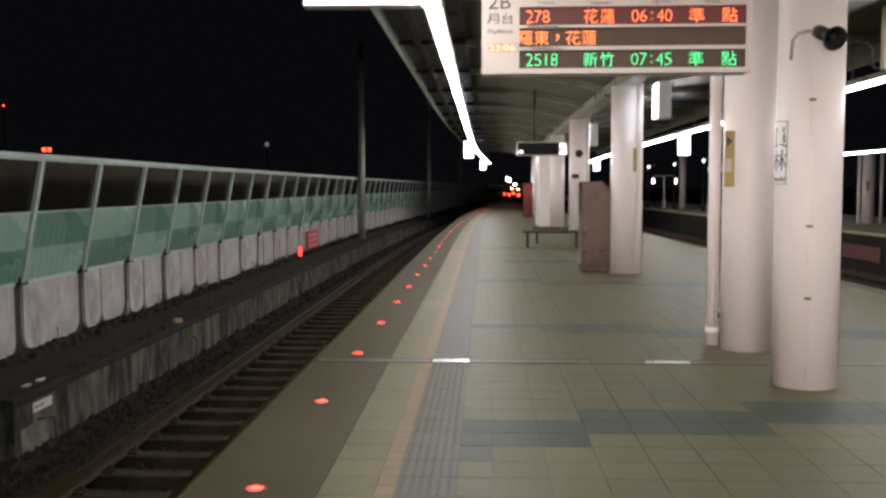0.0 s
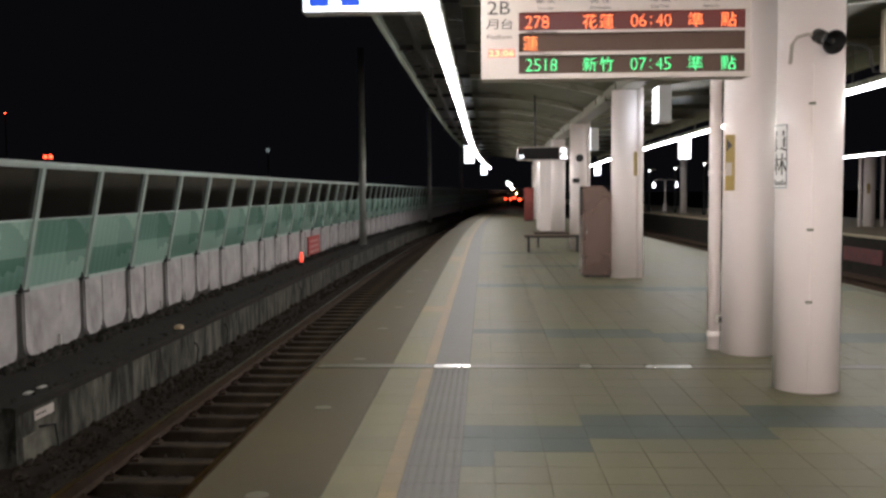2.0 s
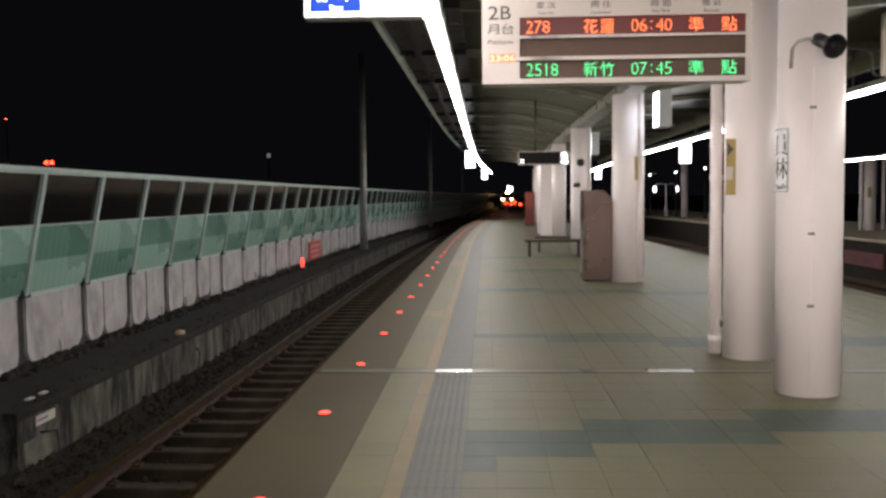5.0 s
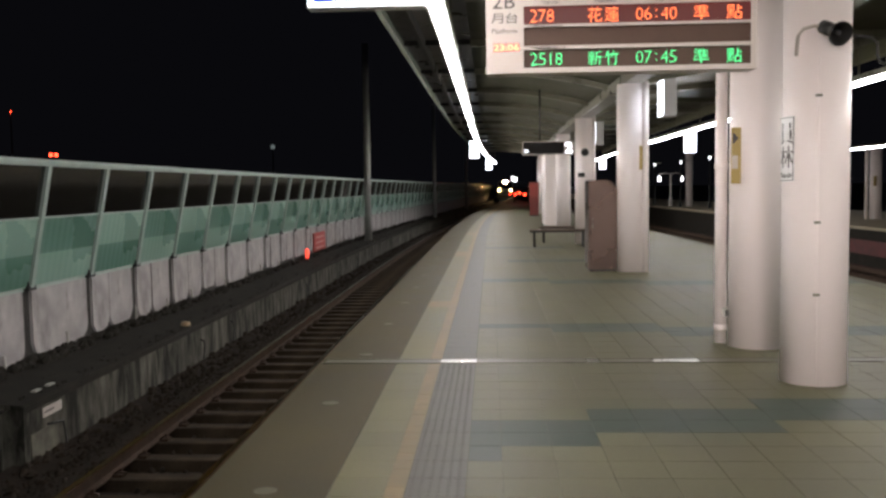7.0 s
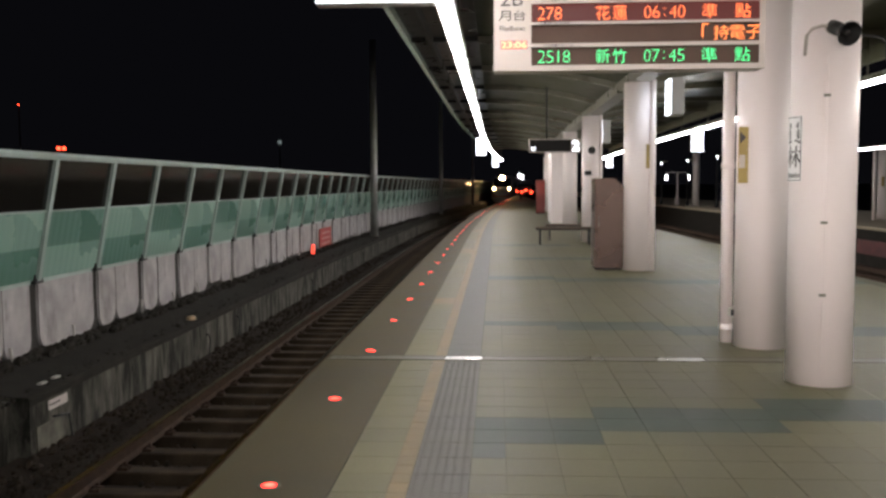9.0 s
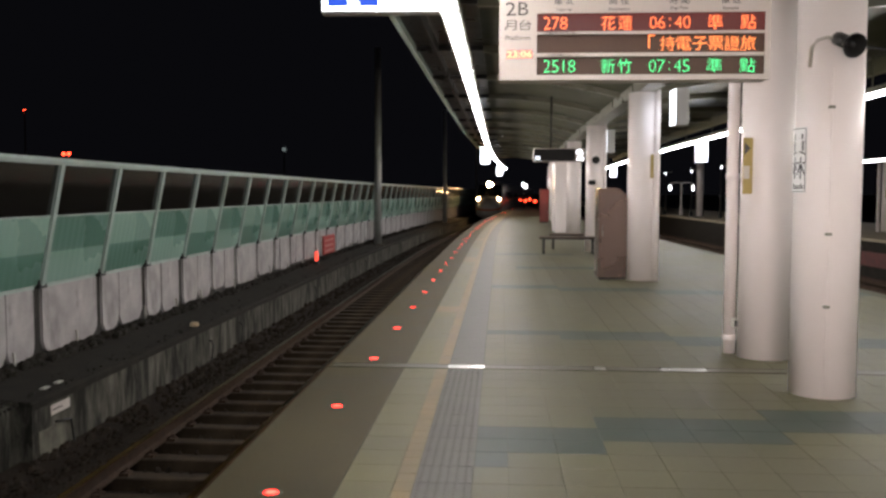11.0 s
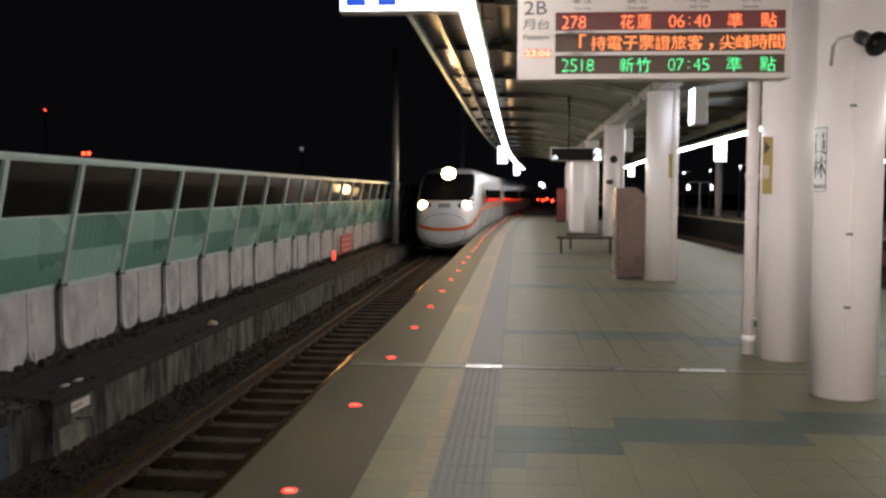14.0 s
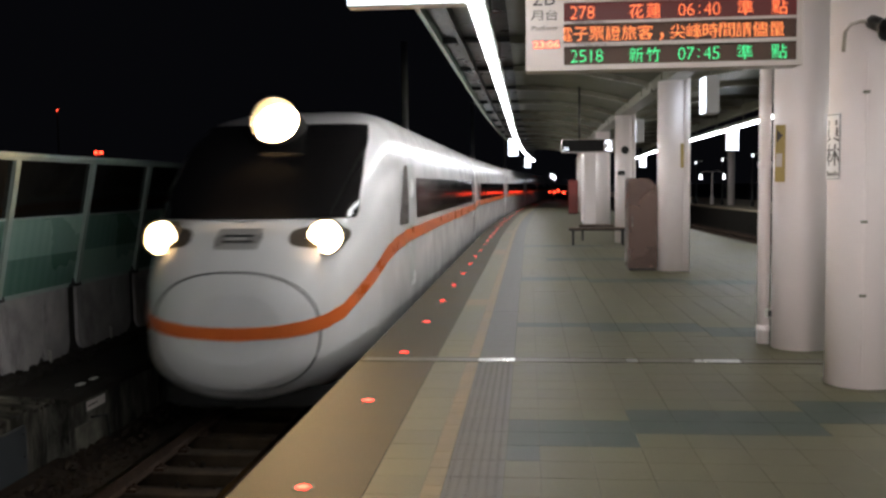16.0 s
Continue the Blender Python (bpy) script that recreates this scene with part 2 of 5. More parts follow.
# ---- ground and platform ----
EDGE, RIGHT_EDGE = -1.55, 6.0
RAIL_Z, TRACK_X = -1.1, -3.25
box("ground", -2500, 2500, -200, 4500, -2.6, -2.2, M_GROUND)
tagged(bpy.data.objects["ground"], "dark night ground", "ground", kind="structure")
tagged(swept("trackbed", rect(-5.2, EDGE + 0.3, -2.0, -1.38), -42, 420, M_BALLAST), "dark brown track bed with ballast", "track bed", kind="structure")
platform = tagged(swept("platform", rect(EDGE + 0.02, RIGHT_EDGE, -0.6, -0.006), -42, 130, M_SUB, line=slab_line), "station platform paved with beige tiles", "platform", kind="structure")
swept("coping", [(EDGE, -0.16), (EDGE, -0.012), (EDGE + 0.012, 0.0), (-0.85, 0.0), (-0.85, -0.16)], -42, 130, M_COPING, platform, "smooth brown-grey concrete edge strip")
swept("platform_wall", rect(EDGE + 0.25, EDGE + 0.5, -1.4, -0.16), -42, 130, M_CONC, platform)

# ---- tracks ----
def rail_profile(x):
    return [(x - 0.065, RAIL_Z - 0.15), (x - 0.065, RAIL_Z - 0.135), (x - 0.01, RAIL_Z - 0.12), (x - 0.01, RAIL_Z - 0.04), (x - 0.034, RAIL_Z - 0.03),
            (x - 0.034, RAIL_Z - 0.003), (x - 0.03, RAIL_Z), (x + 0.03, RAIL_Z), (x + 0.034, RAIL_Z - 0.003), (x + 0.034, RAIL_Z - 0.03),
            (x + 0.01, RAIL_Z - 0.04), (x + 0.01, RAIL_Z - 0.12), (x + 0.065, RAIL_Z - 0.135), (x + 0.065, RAIL_Z - 0.15)]


def build_track(cx, y0, y1, label, line=swing):
    track = root("railway_track", pose(0, 0, 0), label, "railway track")
    for dx in (-0.567, 0.567):
        swept("rail", rail_profile(cx + dx), y0, y1, M_RUST, track, "rusty steel rail", line=line)
        swept("rail_head", rect(cx + dx - 0.031, cx + dx + 0.031, RAIL_Z - 0.002, RAIL_Z + 0.002), y0, y1, M_RAIL, track, "worn shiny rail head", line=line)
    return track


def build_sleepers(track, cx, y0, count, step, y_end):
    bm = bevelled(-1.0, 1.0, -0.1, 0.1, -0.14, 0.0, 0.012, 1)
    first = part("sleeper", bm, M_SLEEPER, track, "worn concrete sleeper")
    first.matrix_basis = along(cx, y0, RAIL_Z - 0.15)
    for k in range(1, count):
        ob = new("sleeper", first.data)
        ob.parent = track
        ob.matrix_basis = along(cx, y0 + k * step, RAIL_Z - 0.15)
    bm = bmesh.new()
    y = y0 + count * step
    while y < y_end:
        add_box(bm, -1.0, 1.0, -0.11, 0.11, -0.14, 0.0, along(cx, y, RAIL_Z - 0.15))
        y += step
    tagged(part("far_sleepers", bm, M_SLEEPER, track), kind="stuff")
    clip = bmesh.new()
    add_box(clip, -0.05, 0.05, -0.06, 0.06, 0.0, 0.03)
    add_tube(clip, [(-0.04, -0.04, 0.03), (0.0, -0.04, 0.06), (0.04, 0.0, 0.04), (0.0, 0.04, 0.06), (-0.04, 0.04, 0.03)], 0.012, 5)
    me = None
    for k in range(12, 36):
        for dx in (-0.69, -0.45, 0.69, 0.45):
            if me is None:
                ob = part("rail_clip", clip, M_RUST, track)
                me = ob.data
            else:
                ob = new("rail_clip", me)
                ob.parent = track
            ob.matrix_basis = along(cx + dx, y0 + k * step, RAIL_Z - 0.15)


main_track = build_track(TRACK_X, -42, 420, "rusty railway track on concrete sleepers beside the platform")
build_sleepers(main_track, TRACK_X, 5.4 - 0.63 * 14, 110, 0.63, 130)

# ---- retaining wall, parapet and noise barrier ----
WALL_X = -5.05
tagged(swept("wall_trackside", [(WALL_X, -1.9), (WALL_X, -0.76), (WALL_X - 0.03, -0.73), (-6.12, -0.68), (-6.42, -0.68), (-6.42, -1.9)], 9.28, 300, M_CONC),
       "low stained concrete wall beside the track", "wall", kind="structure")
swept("recessed_wall", [(WALL_X - 0.25, -1.9), (WALL_X - 0.25, -0.76), (-6.12, -0.69), (-6.42, -0.69), (-6.42, -1.9)], -42, 9.3, M_CONC, bpy.data.objects["wall_trackside"], "set-back stretch of the stained wall")
swept("ledge", [(WALL_X + 0.004, -0.82), (WALL_X + 0.005, -0.75), (WALL_X - 0.03, -0.722), (-6.12, -0.665), (-6.12, -0.735), (WALL_X - 0.05, -0.82)], 9.29, 300, M_LEDGE, bpy.data.objects["wall_trackside"], "dark mossy ledge on top of the wall")
parapet = tagged(swept("parapet_wall", rect(-6.34, -6.16, -0.7, 0.3), -42, 300, mat("dark_joint", (0.035, 0.032, 0.028), 0.9, 0, 4, 0.3, 0.3)), "parapet of stained white panels below the noise barrier", "parapet wall", kind="structure")


def worn_panel(a, b, rnd):
    """An upright slab with a straight top and an uneven, rounded foot."""
    foot = -0.93 + 0.12 * rnd.random()
    r = min(0.24, 0.12 + 0.16 * rnd.random(), (b - a) * 0.4)
    line = [(a, -0.003), (b, -0.003)]
    for k in range(6):
        g = math.pi / 2 * k / 5
        line.append((b - r + r * math.cos(g) + 0.012 * rnd.random(), foot + r - r * math.sin(g) + 0.02 * rnd.random()))
    r2 = r * (0.5 + 0.6 * rnd.random())
    for k in range(6):
        g = math.pi / 2 * k / 5
        line.append((a + r2 - r2 * math.sin(g) + 0.012 * rnd.random(), foot + r2 - r2 * math.cos(g) + 0.02 * rnd.random()))
    bm = bmesh.new()
    front = [bm.verts.new((0.035, y, z)) for y, z in line]
    back = [bm.verts.new((-0.02, y, z)) for y, z in line]
    bm.faces.new(front)
    for i in range(len(line)):
        j = (i + 1) % len(line)
        bm.faces.new((front[i], back[i], back[j], front[j]))
    return bm


random.seed(4)
POST_Y0, POST_STEP = 11.48 - 1.785 * 8, 1.785
for k in range(0, 110):
    y = POST_Y0 + (k - 2) * POST_STEP
    cut = random.uniform(0.5, 1.1) if random.random() < 0.8 else 0.0
    end = POST_STEP - 0.05 - random.random() * 0.12
    for a, b in (((0.08 + 0.05 * random.random(), cut), (cut + 0.025 + 0.15 * random.random() ** 2, end)) if cut else ((0.1, end),)):
        ob = part("panel", worn_panel(a, b, random), M_PARAPET, parapet)
        ob.matrix_basis = along(-6.15, y, 0.285)

LEAN = 0.2


def leaning(z):
    return -6.1 + (z - 0.3) * LEAN


barrier = root("noise_barrier", pose(0, 0, 0), "green and mint noise barrier with smoked glazing in grey frame", "noise barrier")
swept("top_rail", [(leaning(1.97) - 0.06, 1.91), (leaning(1.97) - 0.06, 2.0), (leaning(1.97) + 0.05, 2.0), (leaning(1.97) + 0.062, 1.96), (leaning(1.97) + 0.05, 1.91)], -8, 300, M_FENCE, barrier, "grey steel top rail")
swept("mid_rail", rect(leaning(1.24) - 0.03, leaning(1.24) + 0.03, 1.228, 1.25), -8, 300, M_FENCE, barrier)
swept("bottom_rail", rect(-6.22, -6.11, 0.28, 0.34), -8, 300, M_FENCE, barrier)
post_me = {}


def slab(z0, z1, length, t=0.012):
    bm = bmesh.new()
    vs = []
    for z in (z0, z1):
        for yy in (0, length):
            for dx in (-t, t):
                vs.append(bm.verts.new((leaning(z) + dx, yy, z)))
    for q in ((0, 2, 3, 1), (4, 5, 7, 6), (0, 1, 5, 4), (1, 3, 7, 5), (3, 2, 6, 7), (2, 0, 4, 6)):
        bm.faces.new([vs[i] for i in q])
    return bm


def shared(key, make, material, parent, m, label=""):
    """A repeat on one mesh."""
    if key not in post_me:
        ob = part(key.split("/")[0], make(), material, parent, label)
        post_me[key] = ob.data
    else:
        ob = new(key.split("/")[0], post_me[key])
        ob.parent = parent
        tagged(ob, label)
    if ob.data.materials[0] != material:
        ob.data.materials[0] = material
    ob.matrix_basis = m
    return ob


def post_mesh():
    bm = bmesh.new()
    vs = []
    for z in (0.3, 1.95):
        for yy in (-0.046, 0.046):
            for dx in (-0.05, 0.055):
                vs.append(bm.verts.new((leaning(z) + dx, yy, z)))
    for q in ((0, 2, 3, 1), (4, 5, 7, 6), (0, 1, 5, 4), (1, 3, 7, 5), (3, 2, 6, 7), (2, 0, 4, 6)):
        bm.faces.new([vs[i] for i in q])
    return bm


def foot_mesh():
    bm = bmesh.new()
    add_box(bm, -6.22, -6.04, -0.1, 0.1, 0.285, 0.32)
    for yy in (-0.07, 0.07):
        add_lathe(bm, [(0.032, 0.32), (0.032, 0.345), (0.018, 0.35), (0.018, 0.4)], 6, -6.065, yy)
    return bm


W = POST_STEP - 0.09
for k in range(2, 96):
    y = POST_Y0 + (k - 2) * POST_STEP
    m = along(0, y)
    shared("post", post_mesh, M_FENCE, barrier, m)
    shared("bolted_foot", foot_mesh, M_DARK, barrier, m, "dark bolted foot plate")
    m2 = along(0, y + 0.045)
    a, b = (M_GREEN, M_MINT) if k % 2 == 1 else (M_MINT, M_GREEN)
    low, high = ("green", "mint") if k % 2 == 1 else ("mint", "green")
    shared("lower_panel/" + low, lambda: slab(0.34, 0.76, W), a, barrier, m2)
    shared("upper_panel/" + high, lambda: slab(0.76, 1.225, W), b, barrier, m2)
    shared("smoked_pane", lambda: slab(1.26, 1.93, W, 0.006), M_SMOKE, barrier, m2)


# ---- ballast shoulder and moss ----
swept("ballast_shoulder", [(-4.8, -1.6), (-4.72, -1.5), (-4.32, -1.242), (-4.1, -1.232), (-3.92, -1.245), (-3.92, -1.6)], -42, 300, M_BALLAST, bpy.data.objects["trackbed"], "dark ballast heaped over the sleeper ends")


def clumps(name, count, y0, y1, place, size, material, parent, seed, label):
    """Many small uneven lumps in one mesh."""
    rnd = random.Random(seed)
    verts, faces = [], []
    for _ in range(count):
        y = y0 + (y1 - y0) * rnd.random() ** 1.6
        x, z = place(rnd)
        r = size * (0.4 + rnd.random())
        base = len(verts)
        n = 6
        for ring, (k, h) in enumerate(((1.0, -0.3), (0.85, 0.35), (0.4, 0.75))):
            for i in range(n):
                a = 2 * math.pi * (i + 0.5 * ring) / n
                q = r * k * (0.75 + 0.5 * rnd.random())
                verts.append((x + bend(y) + q * math.cos(a) * 0.7, y + q * math.sin(a) * 1.3, z + r * h * (0.8 + 0.4 * rnd.random())))
        for ring in range(2):
            for i in range(n):
                p, q = base + ring * n + i, base + ring * n + (i + 1) % n
                faces.append((p, q, q + n, p + n))
        faces.append(tuple(base + 2 * n + i for i in range(n)))
    me = bpy.data.meshes.new(name)
    me.from_pydata(verts, [], faces)
    me.materials.append(material)
    ob = new(name, me)
    ob.parent = parent
    return tagged(ob, label, kind="stuff")


clumps("moss", 1500, 5, 60, lambda r: (-6.1 + 0.24 * r.random() ** 2, -0.665), 0.085, M_LEDGE, bpy.data.objects["wall_trackside"], 5, "dark moss at the foot of the parapet")
clumps("wall_edge_moss", 500, 5, 60, lambda r: (WALL_X - 0.05 - 0.4 * r.random(), -0.72), 0.03, M_LEDGE, bpy.data.objects["wall_trackside"], 6, "dark moss and grit on the ledge")
clumps("gutter_debris", 700, 5, 60, lambda r: (WALL_X + 0.02 + 0.3 * r.random(), -1.42 + 0.05 * r.random()), 0.07, M_BALLAST, bpy.data.objects["trackbed"], 7, "dark stones and debris in the gutter")
clumps("ballast_stones", 2600, 4, 45, lambda r: (-4.5 + 0.55 * r.random(), -1.25), 0.035, M_BALLAST, bpy.data.objects["trackbed"], 8, "loose dark ballast stones")
clumps("ballast_stones", 2600, 4, 45, lambda r: (-3.75 + 1.9 * r.random(), -1.36), 0.04, M_BALLAST, bpy.data.objects["trackbed"], 11, "loose dark ballast stones")


# ---- catenary poles ----
def build_pole(y):
    p = root("catenary_pole", along(-5.45, y, -0.72), "grey round catenary pole on the ledge beyond the track", "pole", "catenary poles")
    bm = bmesh.new()
    add_lathe(bm, [(0.155, 0.0), (0.15, 3.0), (0.14, 8.5)], 16)
    part("shaft", bm, mat("galvanised", (0.33, 0.33, 0.31), 0.5, 0.3, 3, 0.2, 0.05), p)
    box("base_plate", -0.26, 0.26, -0.26, 0.26, -0.02, 0.05, M_CONC, p, r=0.01)


for y in (38.8, 68.0, 98.0):
    build_pole(y)


# ---- canopy ----
def roof_z(x):
    u = abs(x - 2.6)
    return 3.87 - 0.052 * max(0, 2.9 - u) ** 2


roof = tagged(new("ceiling"), "curved platform canopy with steel ribs", "canopy roof", kind="structure")
bm = bmesh.new()
EAVE = -1.4
xs = [-0.3 + 7.0 * i / 32 for i in range(33)]
prof = [(x, roof_z(x) + 0.12) for x in xs] + [(x, roof_z(x) + 0.22) for x in xs[::-1]]
add_sweep(bm, prof, -42, 62, True)
part("roof_deck", bm, M_ROOF, roof)
# near-black colour puts the shade beyond the strip light into the eaves
M_SOFFIT = mat("shade_dark_eaves", (0.014, 0.015, 0.017), 0.3, 0, 2, 0.3, 0.05)
swept("eaves_soffit", rect(EAVE, -0.302, 3.985, 4.085), -42, 62, M_SOFFIT, roof, "sheet under the canopy's eaves, coloured near-black for shade")
swept("eaves_purlin", rect(-1.1, -1.04, 3.82, 3.984), -42, 62, M_SOFFIT, roof, "steel purlin coloured near-black for shade")
swept("gutter", [(EAVE - 0.07, 3.86), (EAVE - 0.07, 4.09), (EAVE - 0.06, 4.09), (EAVE - 0.055, 3.875), (EAVE - 0.002, 3.875), (EAVE - 0.002, 3.86)], -42, 62, M_FENCE, roof, "thin folded gutter edge")
y = -39.8
while y < 62:
    bm = bmesh.new()
    add_box(bm, EAVE, -0.302, -0.03, 0.03, 3.9, 3.984)
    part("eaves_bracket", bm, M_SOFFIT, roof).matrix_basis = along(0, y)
    y += 3.65
ROOF_RIBS = bmesh.new()
y = -39.8
while y < 62:
    prof = [(x, roof_z(x)) for x in xs]
    for (xa, za), (xb, zb) in zip(prof, prof[1:]):
        vs = []
        for yy in (-0.05, 0.05):
            for x, z in ((xa, za), (xb, zb), (xb, zb + 0.13), (xa, za + 0.13)):
                vs.append(ROOF_RIBS.verts.new(along(x, y + yy) @ Vector((0, 0, z))))
        for q in ((0, 1, 2, 3), (7, 6, 5, 4), (0, 4, 5, 1)):
            ROOF_RIBS.faces.new([vs[i] for i in q])
    y += 3.65
part("ribs", ROOF_RIBS, M_RIB, roof)
swept("roof_beam", rect(2.4, 2.72, 3.36, 3.56), -42, 62, M_RIB, roof)
swept("fascia", rect(6.705, 6.82, 3.72, 4.1), -42, 62, M_ROOF, roof)


def strip(x, label):
    s = root("strip_light_line", pose(0, 0, 0), label, "strip light")
    swept("housing", rect(x - 0.09, x + 0.09, STRIP_Z + 0.03, STRIP_Z + 0.12), -42, 60, M_RIB, s)
    swept("tube", rect(x - 0.05, x + 0.05, STRIP_Z - 0.02, STRIP_Z + 0.03), -42, 60, M_LAMP, s, "glowing white tube")
    y = -10.6
    while y < 60:
        bm = bmesh.new()
        add_tube(bm, [(0, 0, STRIP_Z + 0.1), (0, 0, roof_z(x) + 0.02)], 0.012, 6)
        part("hanger_rod", bm, M_RIB, s).matrix_basis = along(x, y)
        y += 3.65


strip(STRIP_X, "continuous white strip light under the canopy edge")
strip(RIGHT_X, "continuous white strip light under the canopy edge")


# ---- columns ----
def build_column(y, x=2.53, r=0.246, label="round white painted steel column"):
    c = root("column", along(x, y), label, "column", "platform columns")
    bm = bmesh.new()
    add_lathe(bm, [(r, 0), (r, 3.36)], 40)
    part("shaft", bm, M_PAINT, c)
    return c


COLS = [7.15, 8.72, 16.4, 24.4, 31.7, 38.9, 45.2, 52.5, 59.8]
for y in COLS:
    build_column(y)
# ---- train ----
M_BODY = mat("glossy_white_bodywork", (0.8, 0.79, 0.78), 0.2, 0, 1.5, 0.06, 0.0)
M_ORANGE = mat("orange_stripe_paint", (0.75, 0.16, 0.03), 0.3, 0, 2, 0.1, 0.0)
M_GLASS = mat("black_train_glass", (0.012, 0.011, 0.011), 0.05, 0, 2, 0.1, 0.0)
M_UNDER = mat("underframe_black", (0.02, 0.02, 0.02), 0.8, 0.2, 5, 0.3, 0.2)
M_HEAD = lamp_mat("warm_headlamp", (1.0, 0.62, 0.28), 45)
M_BEAM = lamp_mat("warm_main_beam", (1.0, 0.62, 0.28), 650)
HW = 1.45
# behind the tip: half width, lowest and highest point over the rail
NOSE = [(0.0, 0.55, 0.72, 1.5), (0.06, 0.8, 0.46, 1.72), (0.2, 1.0, 0.3, 1.98), (0.45, 1.15, 0.22, 2.2), (0.8, 1.25, 0.2, 2.4), (1.3, 1.37, 0.2, 2.8),
        (2.0, 1.42, 0.2, 3.3), (2.7, 1.44, 0.2, 3.62), (3.6, HW, 0.2, 3.76), (4.6, HW, 0.2, 3.78)]


def hull(y, a):
    """The bodywork's skin at y metres behind the tip; a turns from 0 (+x side) by 90 degrees (top) to 360."""
    for p, q in zip(NOSE, NOSE[1:]):
        if p[0] <= y <= q[0]:
            f = (y - p[0]) / (q[0] - p[0])
            w, zb, zt = (p[i] + (q[i] - p[i]) * f for i in (1, 2, 3))
            break
    else:
        _, w, zb, zt = NOSE[-1] if y > 1 else NOSE[0]
    blunt = min(1, y / 3.0)
    n = 2.7 + 2.3 * min(1, blunt * 1.6)
    c, s = math.cos(a), math.sin(a)
    mid = zb + (zt - zb) * (0.42 + 0.04 * blunt)
    x = w * math.copysign(abs(c) ** (2 / n), c)
    z = mid + (zt - mid if s > 0 else mid - zb) * math.copysign(abs(s) ** (2 / n), s)
    if s < 0:
        x *= 1 - (0.36 - 0.22 * blunt) * abs(s) ** 2.4
    return Vector((x, y, z))


def skin(rows, lift, close=False):
    """A patch of skin through rows of points, lifted off the hull along its normals."""
    bm = bmesh.new()
    g = [[bm.verts.new(p) for p in r] for r in rows]
    for a, b in zip(g, g[1:]):
        n = len(a)
        for i in range(n if close else n - 1):
            bm.faces.new((a[i], a[(i + 1) % n], b[(i + 1) % n], b[i])).smooth = True
    bmesh.ops.recalc_face_normals(bm, faces=bm.faces[:])
    return bm, g


def hull_at_height(y, z, side):
    """The skin at a height on the +x (side 1) or -x side."""
    lo, hi = -math.pi / 2, math.pi / 2
    for _ in range(30):
        m = (lo + hi) / 2
        if hull(y, m).z < z:
            lo = m
        else:
            hi = m
    p = hull(y, lo)
    return Vector((p.x * side, p.y, p.z))


def out(p, y, d):
    c = Vector((0, y + 0.9, 1.6))
    return p + (p - c).normalized() * d


def section(y):
    for p, q in zip(NOSE, NOSE[1:]):
        if y <= q[0]:
            f = max(0, (y - p[0]) / (q[0] - p[0]))
            return tuple(p[i] + (q[i] - p[i]) * f for i in (1, 2, 3))
    return NOSE[-1][1:]


def front_y(x, z):
    """How far behind the tip the skin lies, seen from ahead at (x, z)."""
    lo, hi = 0.0, 6.0
    for _ in range(26):
        y = (lo + hi) / 2
        w, zb, zt = section(y)
        blunt = min(1, y / 3.0)
        n = 2.7 + 2.3 * min(1, blunt * 1.6)
        mid = zb + (zt - zb) * (0.42 + 0.04 * blunt)
        h = zt - mid if z > mid else mid - zb
        if (abs(x) / w) ** n + (abs(z - mid) / h) ** n <= 1:
            hi = y
        else:
            lo = y
    return hi


def front_patch(inside, x0, x1, z0, z1, nx, nz, lift=0.012):
    """A panel on the nose: its outline narrows by inside(v), the half width at a share v of its height."""
    bm = bmesh.new()
    g = []
    for j in range(nz + 1):
        v = j / nz
        z = z0 + (z1 - z0) * v
        k = inside(v)
        row = []
        for i in range(nx + 1):
            x = (x0 + x1) / 2 + (x1 - x0) / 2 * k * (2 * i / nx - 1)
            y = front_y(x, z)
            row.append(bm.verts.new(out(Vector((x, y, z)), y, lift)))
        g.append(row)
    for a, b in zip(g, g[1:]):
        for i in range(nx):
            bm.faces.new((a[i], a[i + 1], b[i + 1], b[i])).smooth = True
    return bm


def round_share(v):
    return max(0.05, (1 - abs(2 * v - 1) ** 2.6) ** (1 / 2.6))


STRIPE = [(0.0, 1.105), (0.06, 1.14), (0.2, 1.19), (0.45, 1.27), (0.8, 1.41), (1.3, 1.61), (2.0, 1.8), (2.7, 1.88), (3.6, 1.93), (6.0, 1.96), (30.0, 1.98)]
CAR = 20.6


def stripe_z(y):
    for p, q in zip(STRIPE, STRIPE[1:]):
        if y <= q[0]:
            return p[1] + (q[1] - p[1]) * (y - p[0]) / (q[0] - p[0])


def side_band(y0, y1, za, zb, side, lift=0.012, step=1.0):
    ys = [y0]
    while ys[-1] < y1 - 1e-6:
        ys.append(min(y1, ys[-1] + step))
    rows = []
    for y in ys:
        a, b = (za(y), zb(y)) if callable(za) else (za, zb)
        rows.append([Vector((p.x + side * lift, p.y, p.z)) for p in (hull_at_height(max(y, 0.001), a + (b - a) * k / 3, side) for k in range(4))])
    return skin(rows, 0)[0]


